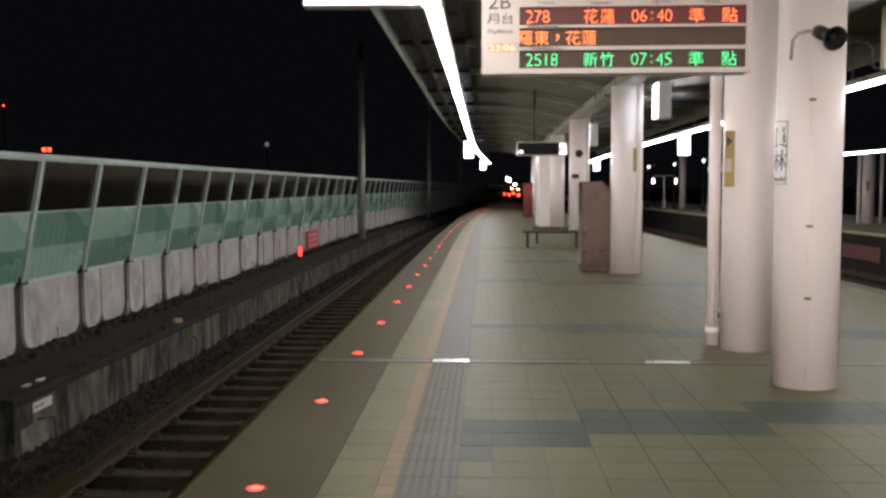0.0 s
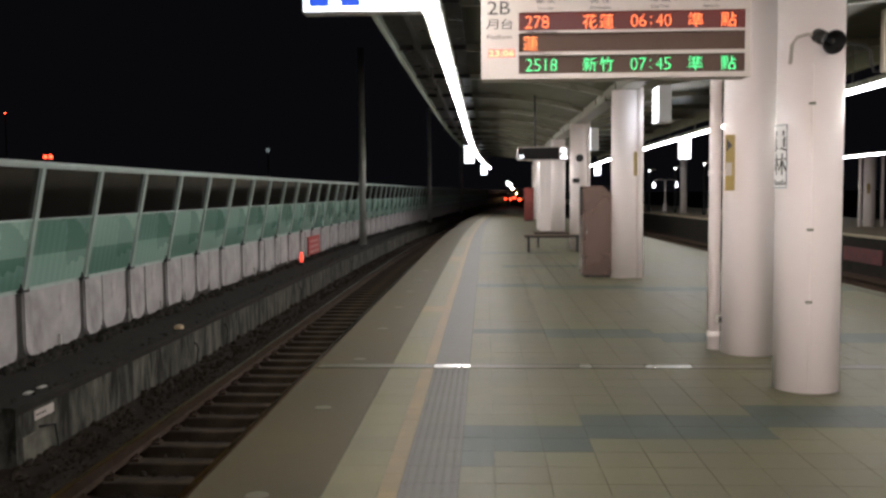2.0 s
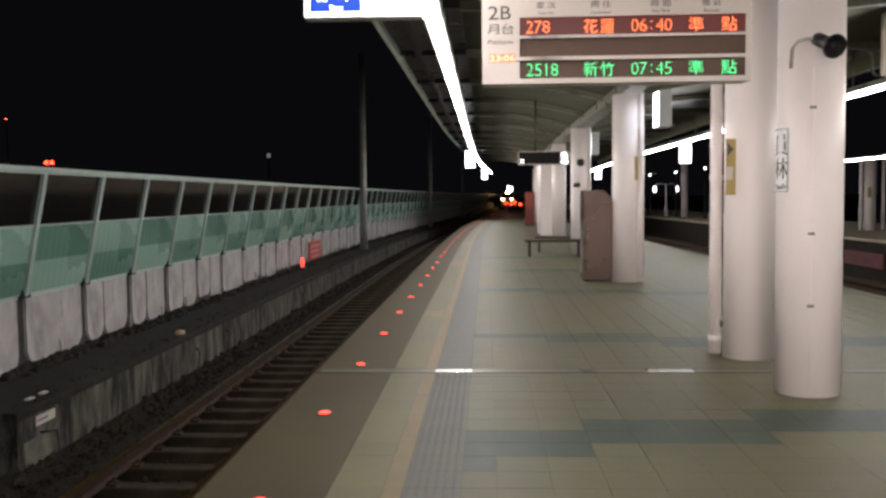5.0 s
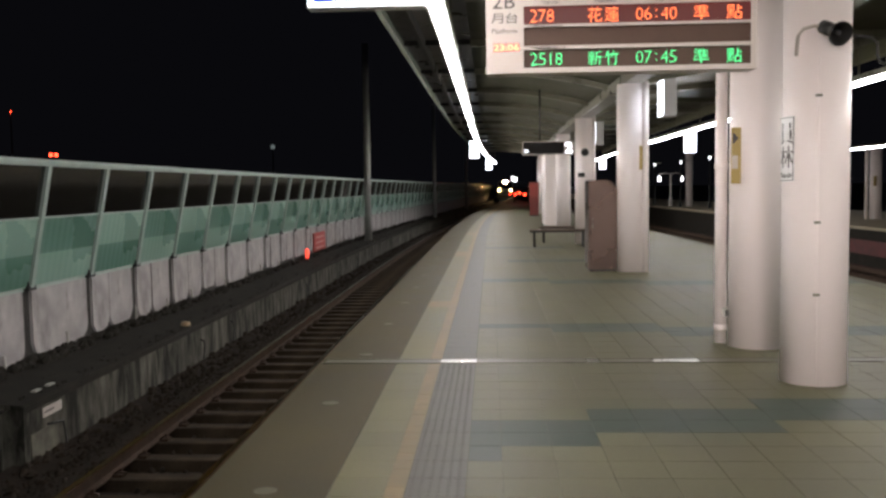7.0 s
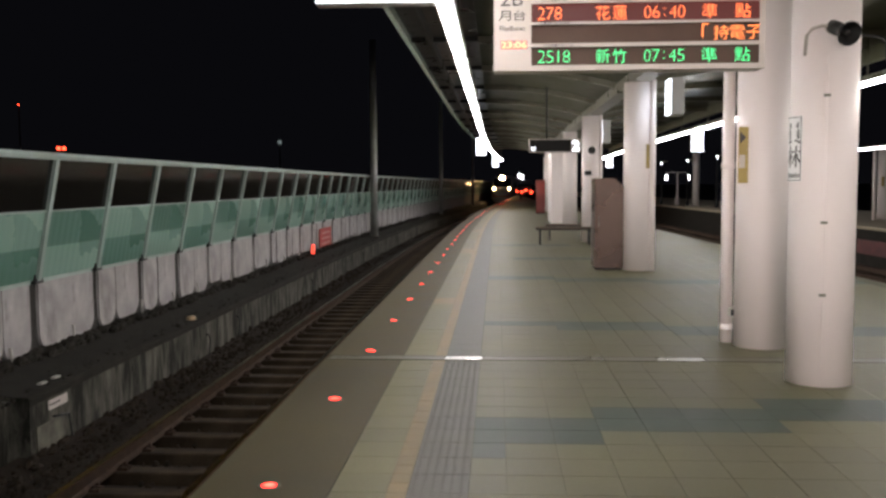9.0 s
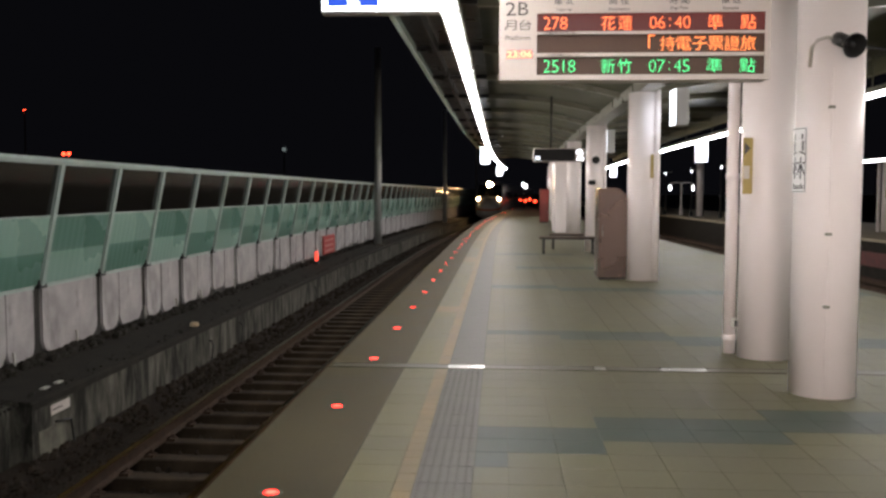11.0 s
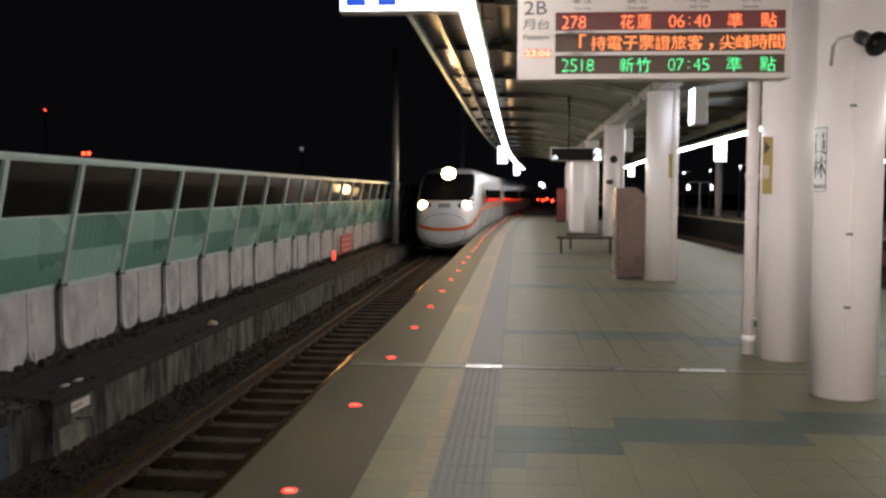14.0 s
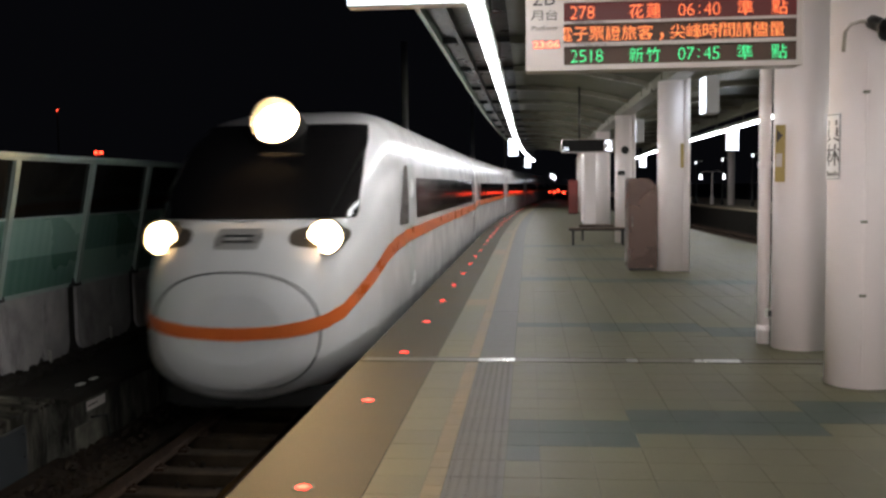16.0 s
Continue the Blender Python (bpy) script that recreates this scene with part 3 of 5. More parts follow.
def car_common(car, y0):
    """Windows, stripe, door and underframe that all cars share, from y0 back."""
    for side in (1, -1):
        part("window_band", side_band(y0 + 1.6, CAR - 1.7, 2.16, 2.8, side, 0.014, 3.0), M_GLASS, car, "continuous black window band")
        part("stripe", side_band(0.05 if not y0 else y0, CAR, lambda y: stripe_z(y + 4) - 0.075, lambda y: stripe_z(y + 4) + 0.075, side, 0.018), M_ORANGE, car, "orange stripe") if not y0 else None
        d = side_band(CAR - 1.45, CAR - 0.55, 1.15, 3.0, side, 0.01, 0.9)
        door = part("door", d, mat("door_grey", (0.55, 0.55, 0.55), 0.25, 0, 2, 0.06, 0.0), car, "plain grey-white sliding door")
        part("door_window", side_band(CAR - 1.2, CAR - 0.8, 1.95, 2.7, side, 0.02, 0.4), M_GLASS, door)
    u = bmesh.new()
    add_box(u, -1.05, 1.05, y0 + 1.0, CAR - 0.3, 0.32, 0.95)
    part("underframe", u, M_UNDER, car)
    for yc in (y0 + 2.6 if y0 else 2.6, CAR - 2.6):
        bm = bmesh.new()
        add_box(bm, -0.9, 0.9, yc - 1.5, yc + 1.5, 0.3, 0.5)
        bogie = part("bogie", bm, M_UNDER, car)
        for dy in (-1.05, 1.05):
            wb = bmesh.new()
            for sx in (-0.567, 0.567):
                rows = [(0.43, -0.06), (0.43, 0.06)]
                n = 20
                rr = [[wb.verts.new((sx + dx, yc + dy + r * math.cos(2 * math.pi * i / n), 0.43 + r * math.sin(2 * math.pi * i / n))) for i in range(n)] for r, dx in rows]
                for i in range(n):
                    wb.faces.new((rr[0][i], rr[0][(i + 1) % n], rr[1][(i + 1) % n], rr[1][i]))
                wb.faces.new(rr[0][::-1]), wb.faces.new(rr[1])
            part("wheelset", wb, M_UNDER, bogie)


def lens_at(parent, name, x, z, r, turn, tilt, ahead, glow, hood=0.5):
    """A round lamp glass that looks ahead, widened to take in its glare, in an added dark barrel let into the nose to
    narrow the light.
    """
    m = pose(x, front_y(x, z) - ahead, z, 0, 0, turn) @ Matrix.Rotation(radians(90 - tilt), 4, "X")
    bm = bmesh.new()
    add_lathe(bm, [(r * 1.1, -0.3), (r * 1.1, 0.06 + r * hood), (r * 1.05, 0.065 + r * hood), (r * 1.02, 0.06)], 28)
    bmesh.ops.transform(bm, matrix=m, verts=bm.verts[:])
    barrel = part(name + "_barrel", bm, M_UNDER, parent)
    bm = bmesh.new()
    add_lathe(bm, [(r, 0.061), (r * 0.9, 0.072), (r * 0.5, 0.082), (r * 0.1, 0.085)], 28)
    bmesh.ops.transform(bm, matrix=m, verts=bm.verts[:])
    part(name, bm, glow, barrel if parent.parent is None else parent, "lit warm white headlamp")


def build_lead():
    car = root("train_lead_car", pose(TRACK_X, 0, RAIL_Z), "white streamlined express train car with an orange stripe and lit headlamps", "train car", "train cars")
    n = 56
    ys = [0.0, 0.03, 0.06, 0.12, 0.2, 0.32, 0.45, 0.62, 0.8, 1.05, 1.3, 1.65, 2.0, 2.35, 2.7, 3.15, 3.6, 4.6, 8.0, 14.0, CAR]
    rows = [[hull(y, 2 * math.pi * (i + 0.5) / n) for i in range(n)] for y in ys]
    bm, g = skin(rows, 0, True)
    bm.faces.new(g[0]), bm.faces.new(g[-1])
    part("body", bm, M_BODY, car, smooth=False)
    part("windscreen", front_patch(lambda v: 1 - 0.06 * v - 0.5 * max(0, v - 0.75) ** 1.6 - 0.3 * max(0, 0.06 - v), -1.21, 1.21, 2.3, 3.5, 24, 16, 0.015), M_GLASS, car, "large black curved windscreen")
    # stripe across the nose and along both sides
    bm = bmesh.new()
    g = []
    for i in range(25):
        x = -0.57 + 1.14 * i / 24
        zz = 1.075 + 0.1 * x * x
        g.append([bm.verts.new(out(Vector((x, front_y(x, z), z)), 0, 0.016)) for z in (zz - 0.07, zz, zz + 0.07)])
    for a, b in zip(g, g[1:]):
        for i in range(2):
            bm.faces.new((a[i], a[i + 1], b[i + 1], b[i])).smooth = True
    part("stripe", bm, M_ORANGE, car, "orange stripe")
    for side in (1, -1):
        ys2 = [0.0, 0.03, 0.06, 0.12, 0.2, 0.32, 0.45, 0.62, 0.8, 1.05, 1.3, 1.65, 2.0, 2.35, 2.7, 3.15, 3.6, 4.6, 8.0, 14.0, CAR]
        rows = []
        for y in ys2:
            zc, wd = stripe_z(y), 0.075 + 0.012 * min(2, y)
            rows.append([out(hull_at_height(max(y, 0.001), zc + wd * k, side), y, 0.016) if y < 3 else hull_at_height(y, zc + wd * k, side) + Vector((0.014 * side, 0, 0)) for k in (-1, 0, 1)])
        part("stripe", skin(rows, 0)[0], M_ORANGE, car, "orange stripe")
        # cab side window and cab door
        part("cab_window", side_band(2.95, 3.8, lambda y: 2.12, lambda y: min(2.97, 2.2 + 1.5 * (y - 2.95)), side, 0.016, 0.12), M_GLASS, car)
        part("cab_door", side_band(3.9, 4.55, 1.15, 3.0, side, 0.008, 0.65), mat("cab_door_white", (0.68, 0.7, 0.68), 0.25, 0, 2, 0.06, 0.0), car)
        # lamp cluster: dark almond housing, then the glowing lens
        bm = front_patch(round_share, side * 0.86 - 0.3, side * 0.86 + 0.3, 1.98, 2.22, 16, 10, 0.016)
        housing = part("headlamp_housing", bm, mat("lamp_glass_dark", (0.12, 0.1, 0.08), 0.1, 0, 3, 0.1, 0.0), car, "almond-shaped headlamp housing")
        lens_at(housing, "headlamp", side * 0.95, 2.1, 0.19, side * 6, 4, 0.09, M_HEAD, 0.3)
    lens_at(car, "roof_headlamp", 0.0, 3.45, 0.29, 0, 16, 0.2, M_BEAM, 0.8)
    # the coupler cover's seam
    pts = []
    for i in range(65):
        a = 2 * math.pi * i / 64
        x = 0.95 * math.copysign(abs(math.cos(a)) ** 0.8, math.cos(a))
        z = 1.08 + 0.66 * math.copysign(abs(math.sin(a)) ** 0.85, math.sin(a))
        y = front_y(x, z)
        pts.append(out(Vector((x, y, z)), y, 0.004))
    bm = bmesh.new()
    add_tube(bm, pts, 0.012, 6)
    part("coupler_cover_seam", bm, mat("seam_grey", (0.12, 0.12, 0.12), 0.7, 0, 4, 0.1, 0.0), car)
    bm = front_patch(lambda v: 1.0 - 0.1 * abs(2 * v - 1), -0.27, 0.27, 1.98, 2.2, 10, 6, 0.012)
    badge = part("badge_plate", bm, mat("badge_grey", (0.5, 0.48, 0.46), 0.3, 0.3, 3, 0.1, 0.0), car, "grey plate on the nose")
    for z in (2.06, 2.12):
        part("bar", front_patch(lambda v: 1.0, -0.17, 0.17, z - 0.012, z + 0.012, 8, 2, 0.02), M_DARK, badge)
    bm = bmesh.new()
    rows = []
    for i in range(25):
        a = -math.pi / 2 + math.pi * i / 24
        rows.append([Vector((1.12 * math.sin(a), 0.5 - 0.28 * math.cos(a) + 0.6 * (1 - math.cos(a)) ** 2, z)) for z in (0.2, 0.42)])
    part("skirt", skin(rows, 0)[0], M_UNDER, car, "black skirt under the nose")
    car_common(car, 3.2)
    return car


def build_mid():
    car = root("train_car", pose(TRACK_X, 60, RAIL_Z), "white express train car with black window band and orange stripe", "train car", "train cars")
    n = 32
    rows = [[Vector((p.x, y, p.z)) for p in (hull(6, 2 * math.pi * (i + 0.5) / n) for i in range(n))] for y in (0.0, 0.02, 7.0, 14.0, CAR - 0.02, CAR)]
    bm, g = skin(rows, 0, True)
    bm.faces.new(g[0]), bm.faces.new(g[-1])
    part("body", bm, M_BODY, car)
    for side in (1, -1):
        hl = lambda z: Vector((hull_at_height(6, z, side).x + 0.014 * side, 0, z))
        part("stripe", skin([[hl(z) + Vector((0, y, 0)) for z in (1.96, 2.05, 2.14)] for y in (0.02, CAR / 2, CAR - 0.02)], 0)[0], M_ORANGE, car, "orange stripe")
        part("window_band", skin([[hl(z) + Vector((0.004 * side, y, 0)) for z in (1.97 + 0.18, 2.45, 2.75)] for y in (2.0, CAR / 2, CAR - 2.0)], 0)[0], M_GLASS, car, "continuous black window band")
        for yy in (0.75, CAR - 1.65):
            door = part("door", skin([[hl(z) + Vector((0.002 * side, y, 0)) for z in (1.2, 2.0, 3.0)] for y in (yy, yy + 0.9)], 0)[0], M_BODY, car)
            part("door_window", skin([[hl(z) + Vector((0.006 * side, y, 0)) for z in (2.2, 2.75)] for y in (yy + 0.25, yy + 0.65)], 0)[0], M_GLASS, door)
    gang = bmesh.new()
    add_box(gang, -1.1, 1.1, -0.55, 0.02, 0.5, 3.3)
    part("gangway", gang, M_UNDER, car, "black gangway bellows")
    u = bmesh.new()
    add_box(u, -1.1, 1.1, 0.5, CAR - 0.5, 0.3, 0.9)
    part("underframe", u, M_UNDER, car)
    for yc in (2.8, CAR - 2.8):
        bm = bmesh.new()
        add_box(bm, -0.9, 0.9, yc - 1.5, yc + 1.5, 0.3, 0.55)
        part("bogie", bm, M_UNDER, car)
    return car


lead_car = build_lead()
mid_car = build_mid()
TRAIN = [lead_car, mid_car] + [copy_thing(mid_car, pose(TRACK_X, 60 + 22 * k, RAIL_Z)) for k in range(1, 7)]
PITCH = CAR + 0.55

# ---- signs and fittings ----
M_FACE = mat("white_sign_face", (0.56, 0.5, 0.46), 0.4, 0, 2, 0.06, 0.0)
M_WINDOW = mat("dark_display", (0.1, 0.062, 0.048), 0.5, 0, 4, 0.1, 0.0, spec=0.2)
M_INK = mat("dark_grey_print", (0.07, 0.06, 0.06), 0.6, 0, 8, 0.1, 0.0)
M_LEDRED = lamp_mat("red_orange_diodes", (1.0, 0.24, 0.06), 3.0)
M_LEDROW = lamp_mat("red_diodes", (1.0, 0.17, 0.05), 3.6)
M_LEDGREEN = lamp_mat("green_diodes", (0.08, 1.0, 0.32), 2.0)
M_LEDCLOCK = lamp_mat("red_clock_diodes", (1.0, 0.2, 0.1), 4.5)
M_BLUE = lamp_mat("blue_lightbox", (0.03, 0.13, 0.95), 0.9)
M_REDGLOW = lamp_mat("red_lamp", (1.0, 0.012, 0.008), 7)
M_REDCORE = lamp_mat("red_lamp_core", (1.0, 0.042, 0.025), 10)
M_REDFAR = lamp_mat("red_signal", (1.0, 0.05, 0.02), 9)
M_FARLAMP = lamp_mat("far_white_lamp", (0.95, 0.97, 1.0), 6)
M_PLASTIC = mat("pale_plastic", (0.5, 0.48, 0.44), 0.35, 0, 8, 0.15, 0.05)
M_RIM = mat("dull_rim", (0.085, 0.073, 0.045), 0.55, 0, 8, 0.15, 0.0)
M_AMBER = mat("amber_sign_face", (0.4, 0.29, 0.09), 0.4, 0, 4, 0.12, 0.0)
M_WOOD = mat("dark_bench_slats", (0.1, 0.065, 0.045), 0.5, 0, 5, 0.4, 0.2, stretch=(1, 12, 12))
M_CABINET = mat("brownish_steel_cabinet", (0.15, 0.105, 0.09), 0.28, 0.8, 1.0, 0.1, 0.0)


def text_mesh(name, body, size, material, parent, x, y, z, width=0.0, label="", depth=0.0015, bold=0.0):
    """Upright lettering that faces -y, its middle at (x, z)."""
    cu = bpy.data.curves.new(name, "FONT")
    cu.body, cu.size, cu.extrude, cu.align_x, cu.resolution_u = body, size, depth, "LEFT", 2
    cu.offset = bold
    ob = bpy.data.objects.new(name, cu)
    scene.collection.objects.link(ob)
    bpy.context.view_layer.update()
    me = bpy.data.meshes.new_from_object(ob.evaluated_get(bpy.context.evaluated_depsgraph_get()))
    bpy.data.objects.remove(ob)
    bpy.data.curves.remove(cu)
    co = np.empty(len(me.vertices) * 3, np.float32)
    me.vertices.foreach_get("co", co)
    co = co.reshape(-1, 3)
    lo, hi = co.min(0), co.max(0)
    co -= (lo + hi) / 2
    if width:
        co[:, 0] *= width / max(1e-4, hi[0] - lo[0])
    up = np.empty_like(co)
    up[:, 0], up[:, 1], up[:, 2] = co[:, 0], -co[:, 2], co[:, 1]
    me.vertices.foreach_set("co", up.reshape(-1))
    me.materials.clear()
    me.materials.append(material)
    t = new(name, me)
    t.parent = parent
    t.location = (x, y, z)
    return tagged(t, label)


def letters(name, body, size, material, parent, x, y, z, width, bold=0.0):
    """Evenly set signs, each one a piece of its own."""
    cell = width / len(body)
    for i, c in enumerate(body):
        text_mesh(name, c, size, material, parent, x - width / 2 + (i + 0.5) * cell, y, z, 0 if c in ":1" else cell * 0.82, bold=bold)


SIGN_Y = 6.2
LED_CHARS = []


def departure_board():
    s = root("departure_board", pose(0, SIGN_Y, 0), "white hanging departure board with red and green diode text", "information display")
    x0, x1, z0, z1 = -0.015, 1.797, 2.33, 3.02
    # face with three recessed displays: built of strips round the openings
    for a, b, c, d in ((x0, 0.24, z0, z1), (1.76, x1, z0, z1), (0.24, 1.76, z0, 2.365), (0.24, 1.76, 2.487, 2.512), (0.24, 1.76, 2.637, 2.655), (0.24, 1.76, 2.778, z1)):
        box("face_panel", a, b, 0, 0.012, c, d, M_FACE, s)
    part("case", bevelled(x0, x1, 0.05, 0.2, z0, z1, 0.008, 1), M_FACE, s)
    for a, b, c, d in ((x0, x0 + 0.02, z0, z1), (x1 - 0.02, x1, z0, z1), (x0, x1, z0, z0 + 0.02), (x0, x1, z1 - 0.02, z1)):
        box("edge_strip", a, b, 0.012, 0.05, c, d, M_FACE, s)
    for c, d, m in ((2.365, 2.487, M_WINDOW), (2.512, 2.637, M_WINDOW), (2.655, 2.778, lamp_mat("lit_red_display", (1.0, 0.03, 0.02), 0.09))):
        box("display", 0.2, x1 - 0.021, 0.03, 0.034, c - 0.006, d + 0.006, m, s, "dark diode display")
    for x in (0.3, 1.5):
        bm = bmesh.new()
        add_tube(bm, [(x, 0.1, z1), (x, 0.1, roof_z(x) + 0.14)], 0.022, 10)
        part("hanger", bm, M_RIB, s)
    F = -0.003
    letters("lettering", "2B", 0.13, M_INK, s, 0.105, F, 2.81, 0.17)
    letters("lettering", "月台", 0.075, M_INK, s, 0.11, F, 2.7, 0.2)
    text_mesh("lettering", "Platform", 0.045, M_INK, s, 0.11, F, 2.615, 0.17)
    for x, a, b in ((0.42, "車 次", "Train No"), (0.79, "開 往", "Destination"), (1.19, "時 間", "Dep.Time"), (1.53, "備 註", "Remarks")):
        text_mesh("lettering", a, 0.05, M_INK, s, x, F, 2.856, 0.13)
        text_mesh("lettering", b, 0.03, M_INK, s, x, F, 2.802)
    text_mesh("lettering", "列車訊息 Train Message", 0.02, M_INK, s, 0.4, F, 2.646)
    text_mesh("lettering", "下次列車資訊 Next Train", 0.02, M_INK, s, 0.42, F, 2.4995)
    # pink patch paints the red digits' glow onto the white face
    box("clock_glow_patch", 0.03, 0.215, -0.002, 0.0, 2.475, 2.535, mat("painted_clock_glow", (0.5, 0.3, 0.26), 0.4, 0, 3, 0.05, 0.0), s)
    text_mesh("clock_digits", "23:06", 0.06, M_LEDCLOCK, s, 0.122, -0.004, 2.505, 0.175, "red diode clock digits", bold=0.002)
    L = 0.026
    for z, m, a, b, c in ((2.716, M_LEDROW, "278", "花蓮", "06:40"), (2.426, M_LEDGREEN, "2518", "新竹", "07:45")):
        letters("diode_text", a, 0.125, m, s, 0.366 if len(a) == 3 else 0.395, L, z, 0.168 if len(a) == 3 else 0.224, -0.003)
        letters("diode_text", b, 0.105, m, s, 0.78, L, z, 0.225, -0.0012)
        letters("diode_text", c, 0.125, m, s, 1.135, L, z, 0.28, -0.003)
        text_mesh("diode_text", "準", 0.105, m, s, 1.435, L, z, 0.1, bold=-0.0012)
        text_mesh("diode_text", "點", 0.105, m, s, 1.655, L, z, 0.1, bold=-0.0012)
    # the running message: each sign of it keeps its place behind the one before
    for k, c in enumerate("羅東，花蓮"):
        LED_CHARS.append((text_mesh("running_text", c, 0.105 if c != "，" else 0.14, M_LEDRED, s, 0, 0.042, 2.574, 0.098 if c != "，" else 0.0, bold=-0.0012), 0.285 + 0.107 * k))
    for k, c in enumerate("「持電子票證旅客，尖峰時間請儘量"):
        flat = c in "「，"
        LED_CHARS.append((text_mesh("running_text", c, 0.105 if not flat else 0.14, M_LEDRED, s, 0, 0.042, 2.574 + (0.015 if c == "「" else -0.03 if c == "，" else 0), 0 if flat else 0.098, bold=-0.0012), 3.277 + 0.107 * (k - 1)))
    return s


departure_board()


def stop_sign():
    s = root("lit_stop_sign", pose(0, 7.42, 0), "white lightbox sign with a blue stop panel", "lightbox sign")
    x0, x1, z0, z1 = -1.49, -0.5, 3.04, 3.42
    part("case", bevelled(x0, x1, 0.0, 0.16, z0, z1, 0.01, 1), mat("sign_case_white", (0.7, 0.7, 0.72), 0.4, 0, 2, 0.05, 0.0), s)
    box("lit_panel", x0 + 0.015, x1 - 0.015, -0.004, 0.0, z0 + 0.015, z1 - 0.015, M_BOXLIT, s, "glowing white panel")
    box("blue_panel", x0 + 0.06, x0 + 0.48, -0.008, -0.004, z0 + 0.05, z1 - 0.04, M_BLUE, s, "glowing blue panel")
    text_mesh("lettering", "Stop", 0.06, M_BOXLIT, s, x0 + 0.275, -0.0105, z0 + 0.078)
    for k, c in enumerate("停車"):
        text_mesh("lettering", c, 0.15, M_BOXLIT, s, x0 + 0.175 + 0.19 * k, -0.0105, z0 + 0.205, 0.14, bold=0.002)
    for x in (x0 + 0.2, x1 - 0.2):
        bm = bmesh.new()
        add_tube(bm, [(x, 0.08, z1), (x, 0.08, roof_z(x) + 0.14)], 0.018, 8)
        part("hanger", bm, M_RIB, s)


stop_sign()


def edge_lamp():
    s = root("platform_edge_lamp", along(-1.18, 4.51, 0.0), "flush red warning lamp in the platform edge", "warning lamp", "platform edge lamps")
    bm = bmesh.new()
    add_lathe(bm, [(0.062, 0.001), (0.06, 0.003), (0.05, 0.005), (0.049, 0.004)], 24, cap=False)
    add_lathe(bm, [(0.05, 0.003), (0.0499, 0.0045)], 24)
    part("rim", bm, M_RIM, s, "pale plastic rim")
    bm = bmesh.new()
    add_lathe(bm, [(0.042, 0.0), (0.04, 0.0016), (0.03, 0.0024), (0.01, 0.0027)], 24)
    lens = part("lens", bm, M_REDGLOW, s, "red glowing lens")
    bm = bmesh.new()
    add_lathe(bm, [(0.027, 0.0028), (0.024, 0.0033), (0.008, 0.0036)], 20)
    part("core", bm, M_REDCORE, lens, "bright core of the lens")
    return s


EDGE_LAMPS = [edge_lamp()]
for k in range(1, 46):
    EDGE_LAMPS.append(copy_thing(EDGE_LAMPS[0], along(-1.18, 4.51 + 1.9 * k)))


def horn_speaker():
    s = root("horn_loudspeaker", pose(2.51, 6.8, 2.67), "black horn loudspeaker on a bent pipe bracket", "loudspeaker")
    rot = pose(0, 0, 0, 0, 0, 0) @ Matrix.Rotation(radians(112), 4, "X") @ Matrix.Rotation(radians(10), 4, "Y")
    bm = bmesh.new()
    add_lathe(bm, [(0.085, 0.13), (0.09, 0.12), (0.065, 0.08), (0.045, 0.04), (0.035, -0.02), (0.05, -0.03), (0.05, -0.12), (0.03, -0.13)], 28, cap=False)
    add_lathe(bm, [(0.018, 0.02), (0.022, 0.09), (0.008, 0.1)], 14)
    bmesh.ops.transform(bm, matrix=rot, verts=bm.verts[:])
    part("horn", bm, M_DARK, s)
    bm = bmesh.new()
    add_tube(bm, [(-0.2, 0.16, -0.16), (-0.2, 0.13, -0.02), (-0.17, 0.11, 0.03), (-0.1, 0.1, 0.05), (0.0, 0.09, 0.04)], 0.014, 8)
    part("bracket", bm, mat("bracket_beige", (0.5, 0.45, 0.4), 0.4, 0, 3, 0.1, 0.0), s, "painted bent pipe")


horn_speaker()
for y in (24.15, 38.65):
    s = root("horn_loudspeaker", along(2.5, y - 0.13, 2.45), "small black horn loudspeaker on a column", "loudspeaker")
    bm = bmesh.new()
    add_lathe(bm, [(0.1, 0.1), (0.06, 0.04), (0.04, -0.1), (0.02, -0.16)], 20)
    bmesh.ops.transform(bm, matrix=Matrix.Rotation(radians(95), 4, "X"), verts=bm.verts[:])
    part("horn", bm, M_DARK, s)


def curved_plate(r, a0, a1, z0, z1, t=0.008):
    bm = bmesh.new()
    g = []
    for i in range(11):
        a = radians(a0 + (a1 - a0) * i / 10)
        g.append([bm.verts.new((rr * math.cos(a), rr * math.sin(a), z)) for rr, z in ((r, z0), (r + t, z0), (r + t, z1), (r, z1))])
    for a, b in zip(g, g[1:]):
        for i in range(4):
            bm.faces.new((a[i], a[(i + 1) % 4], b[(i + 1) % 4], b[i]))
    bm.faces.new(g[0]), bm.faces.new(g[-1])
    return bm


def wrapped(ob, r, centre):
    """Lays flat lettering round a column of radius r, its middle at that angle."""
    me = ob.data
    for v in me.vertices:
        a = radians(centre) + (v.co.x + ob.location.x) / r
        rr = r - v.co.y
        v.co = Vector((rr * math.cos(a), rr * math.sin(a), v.co.z + ob.location.z))
    ob.location = (0, 0, 0)


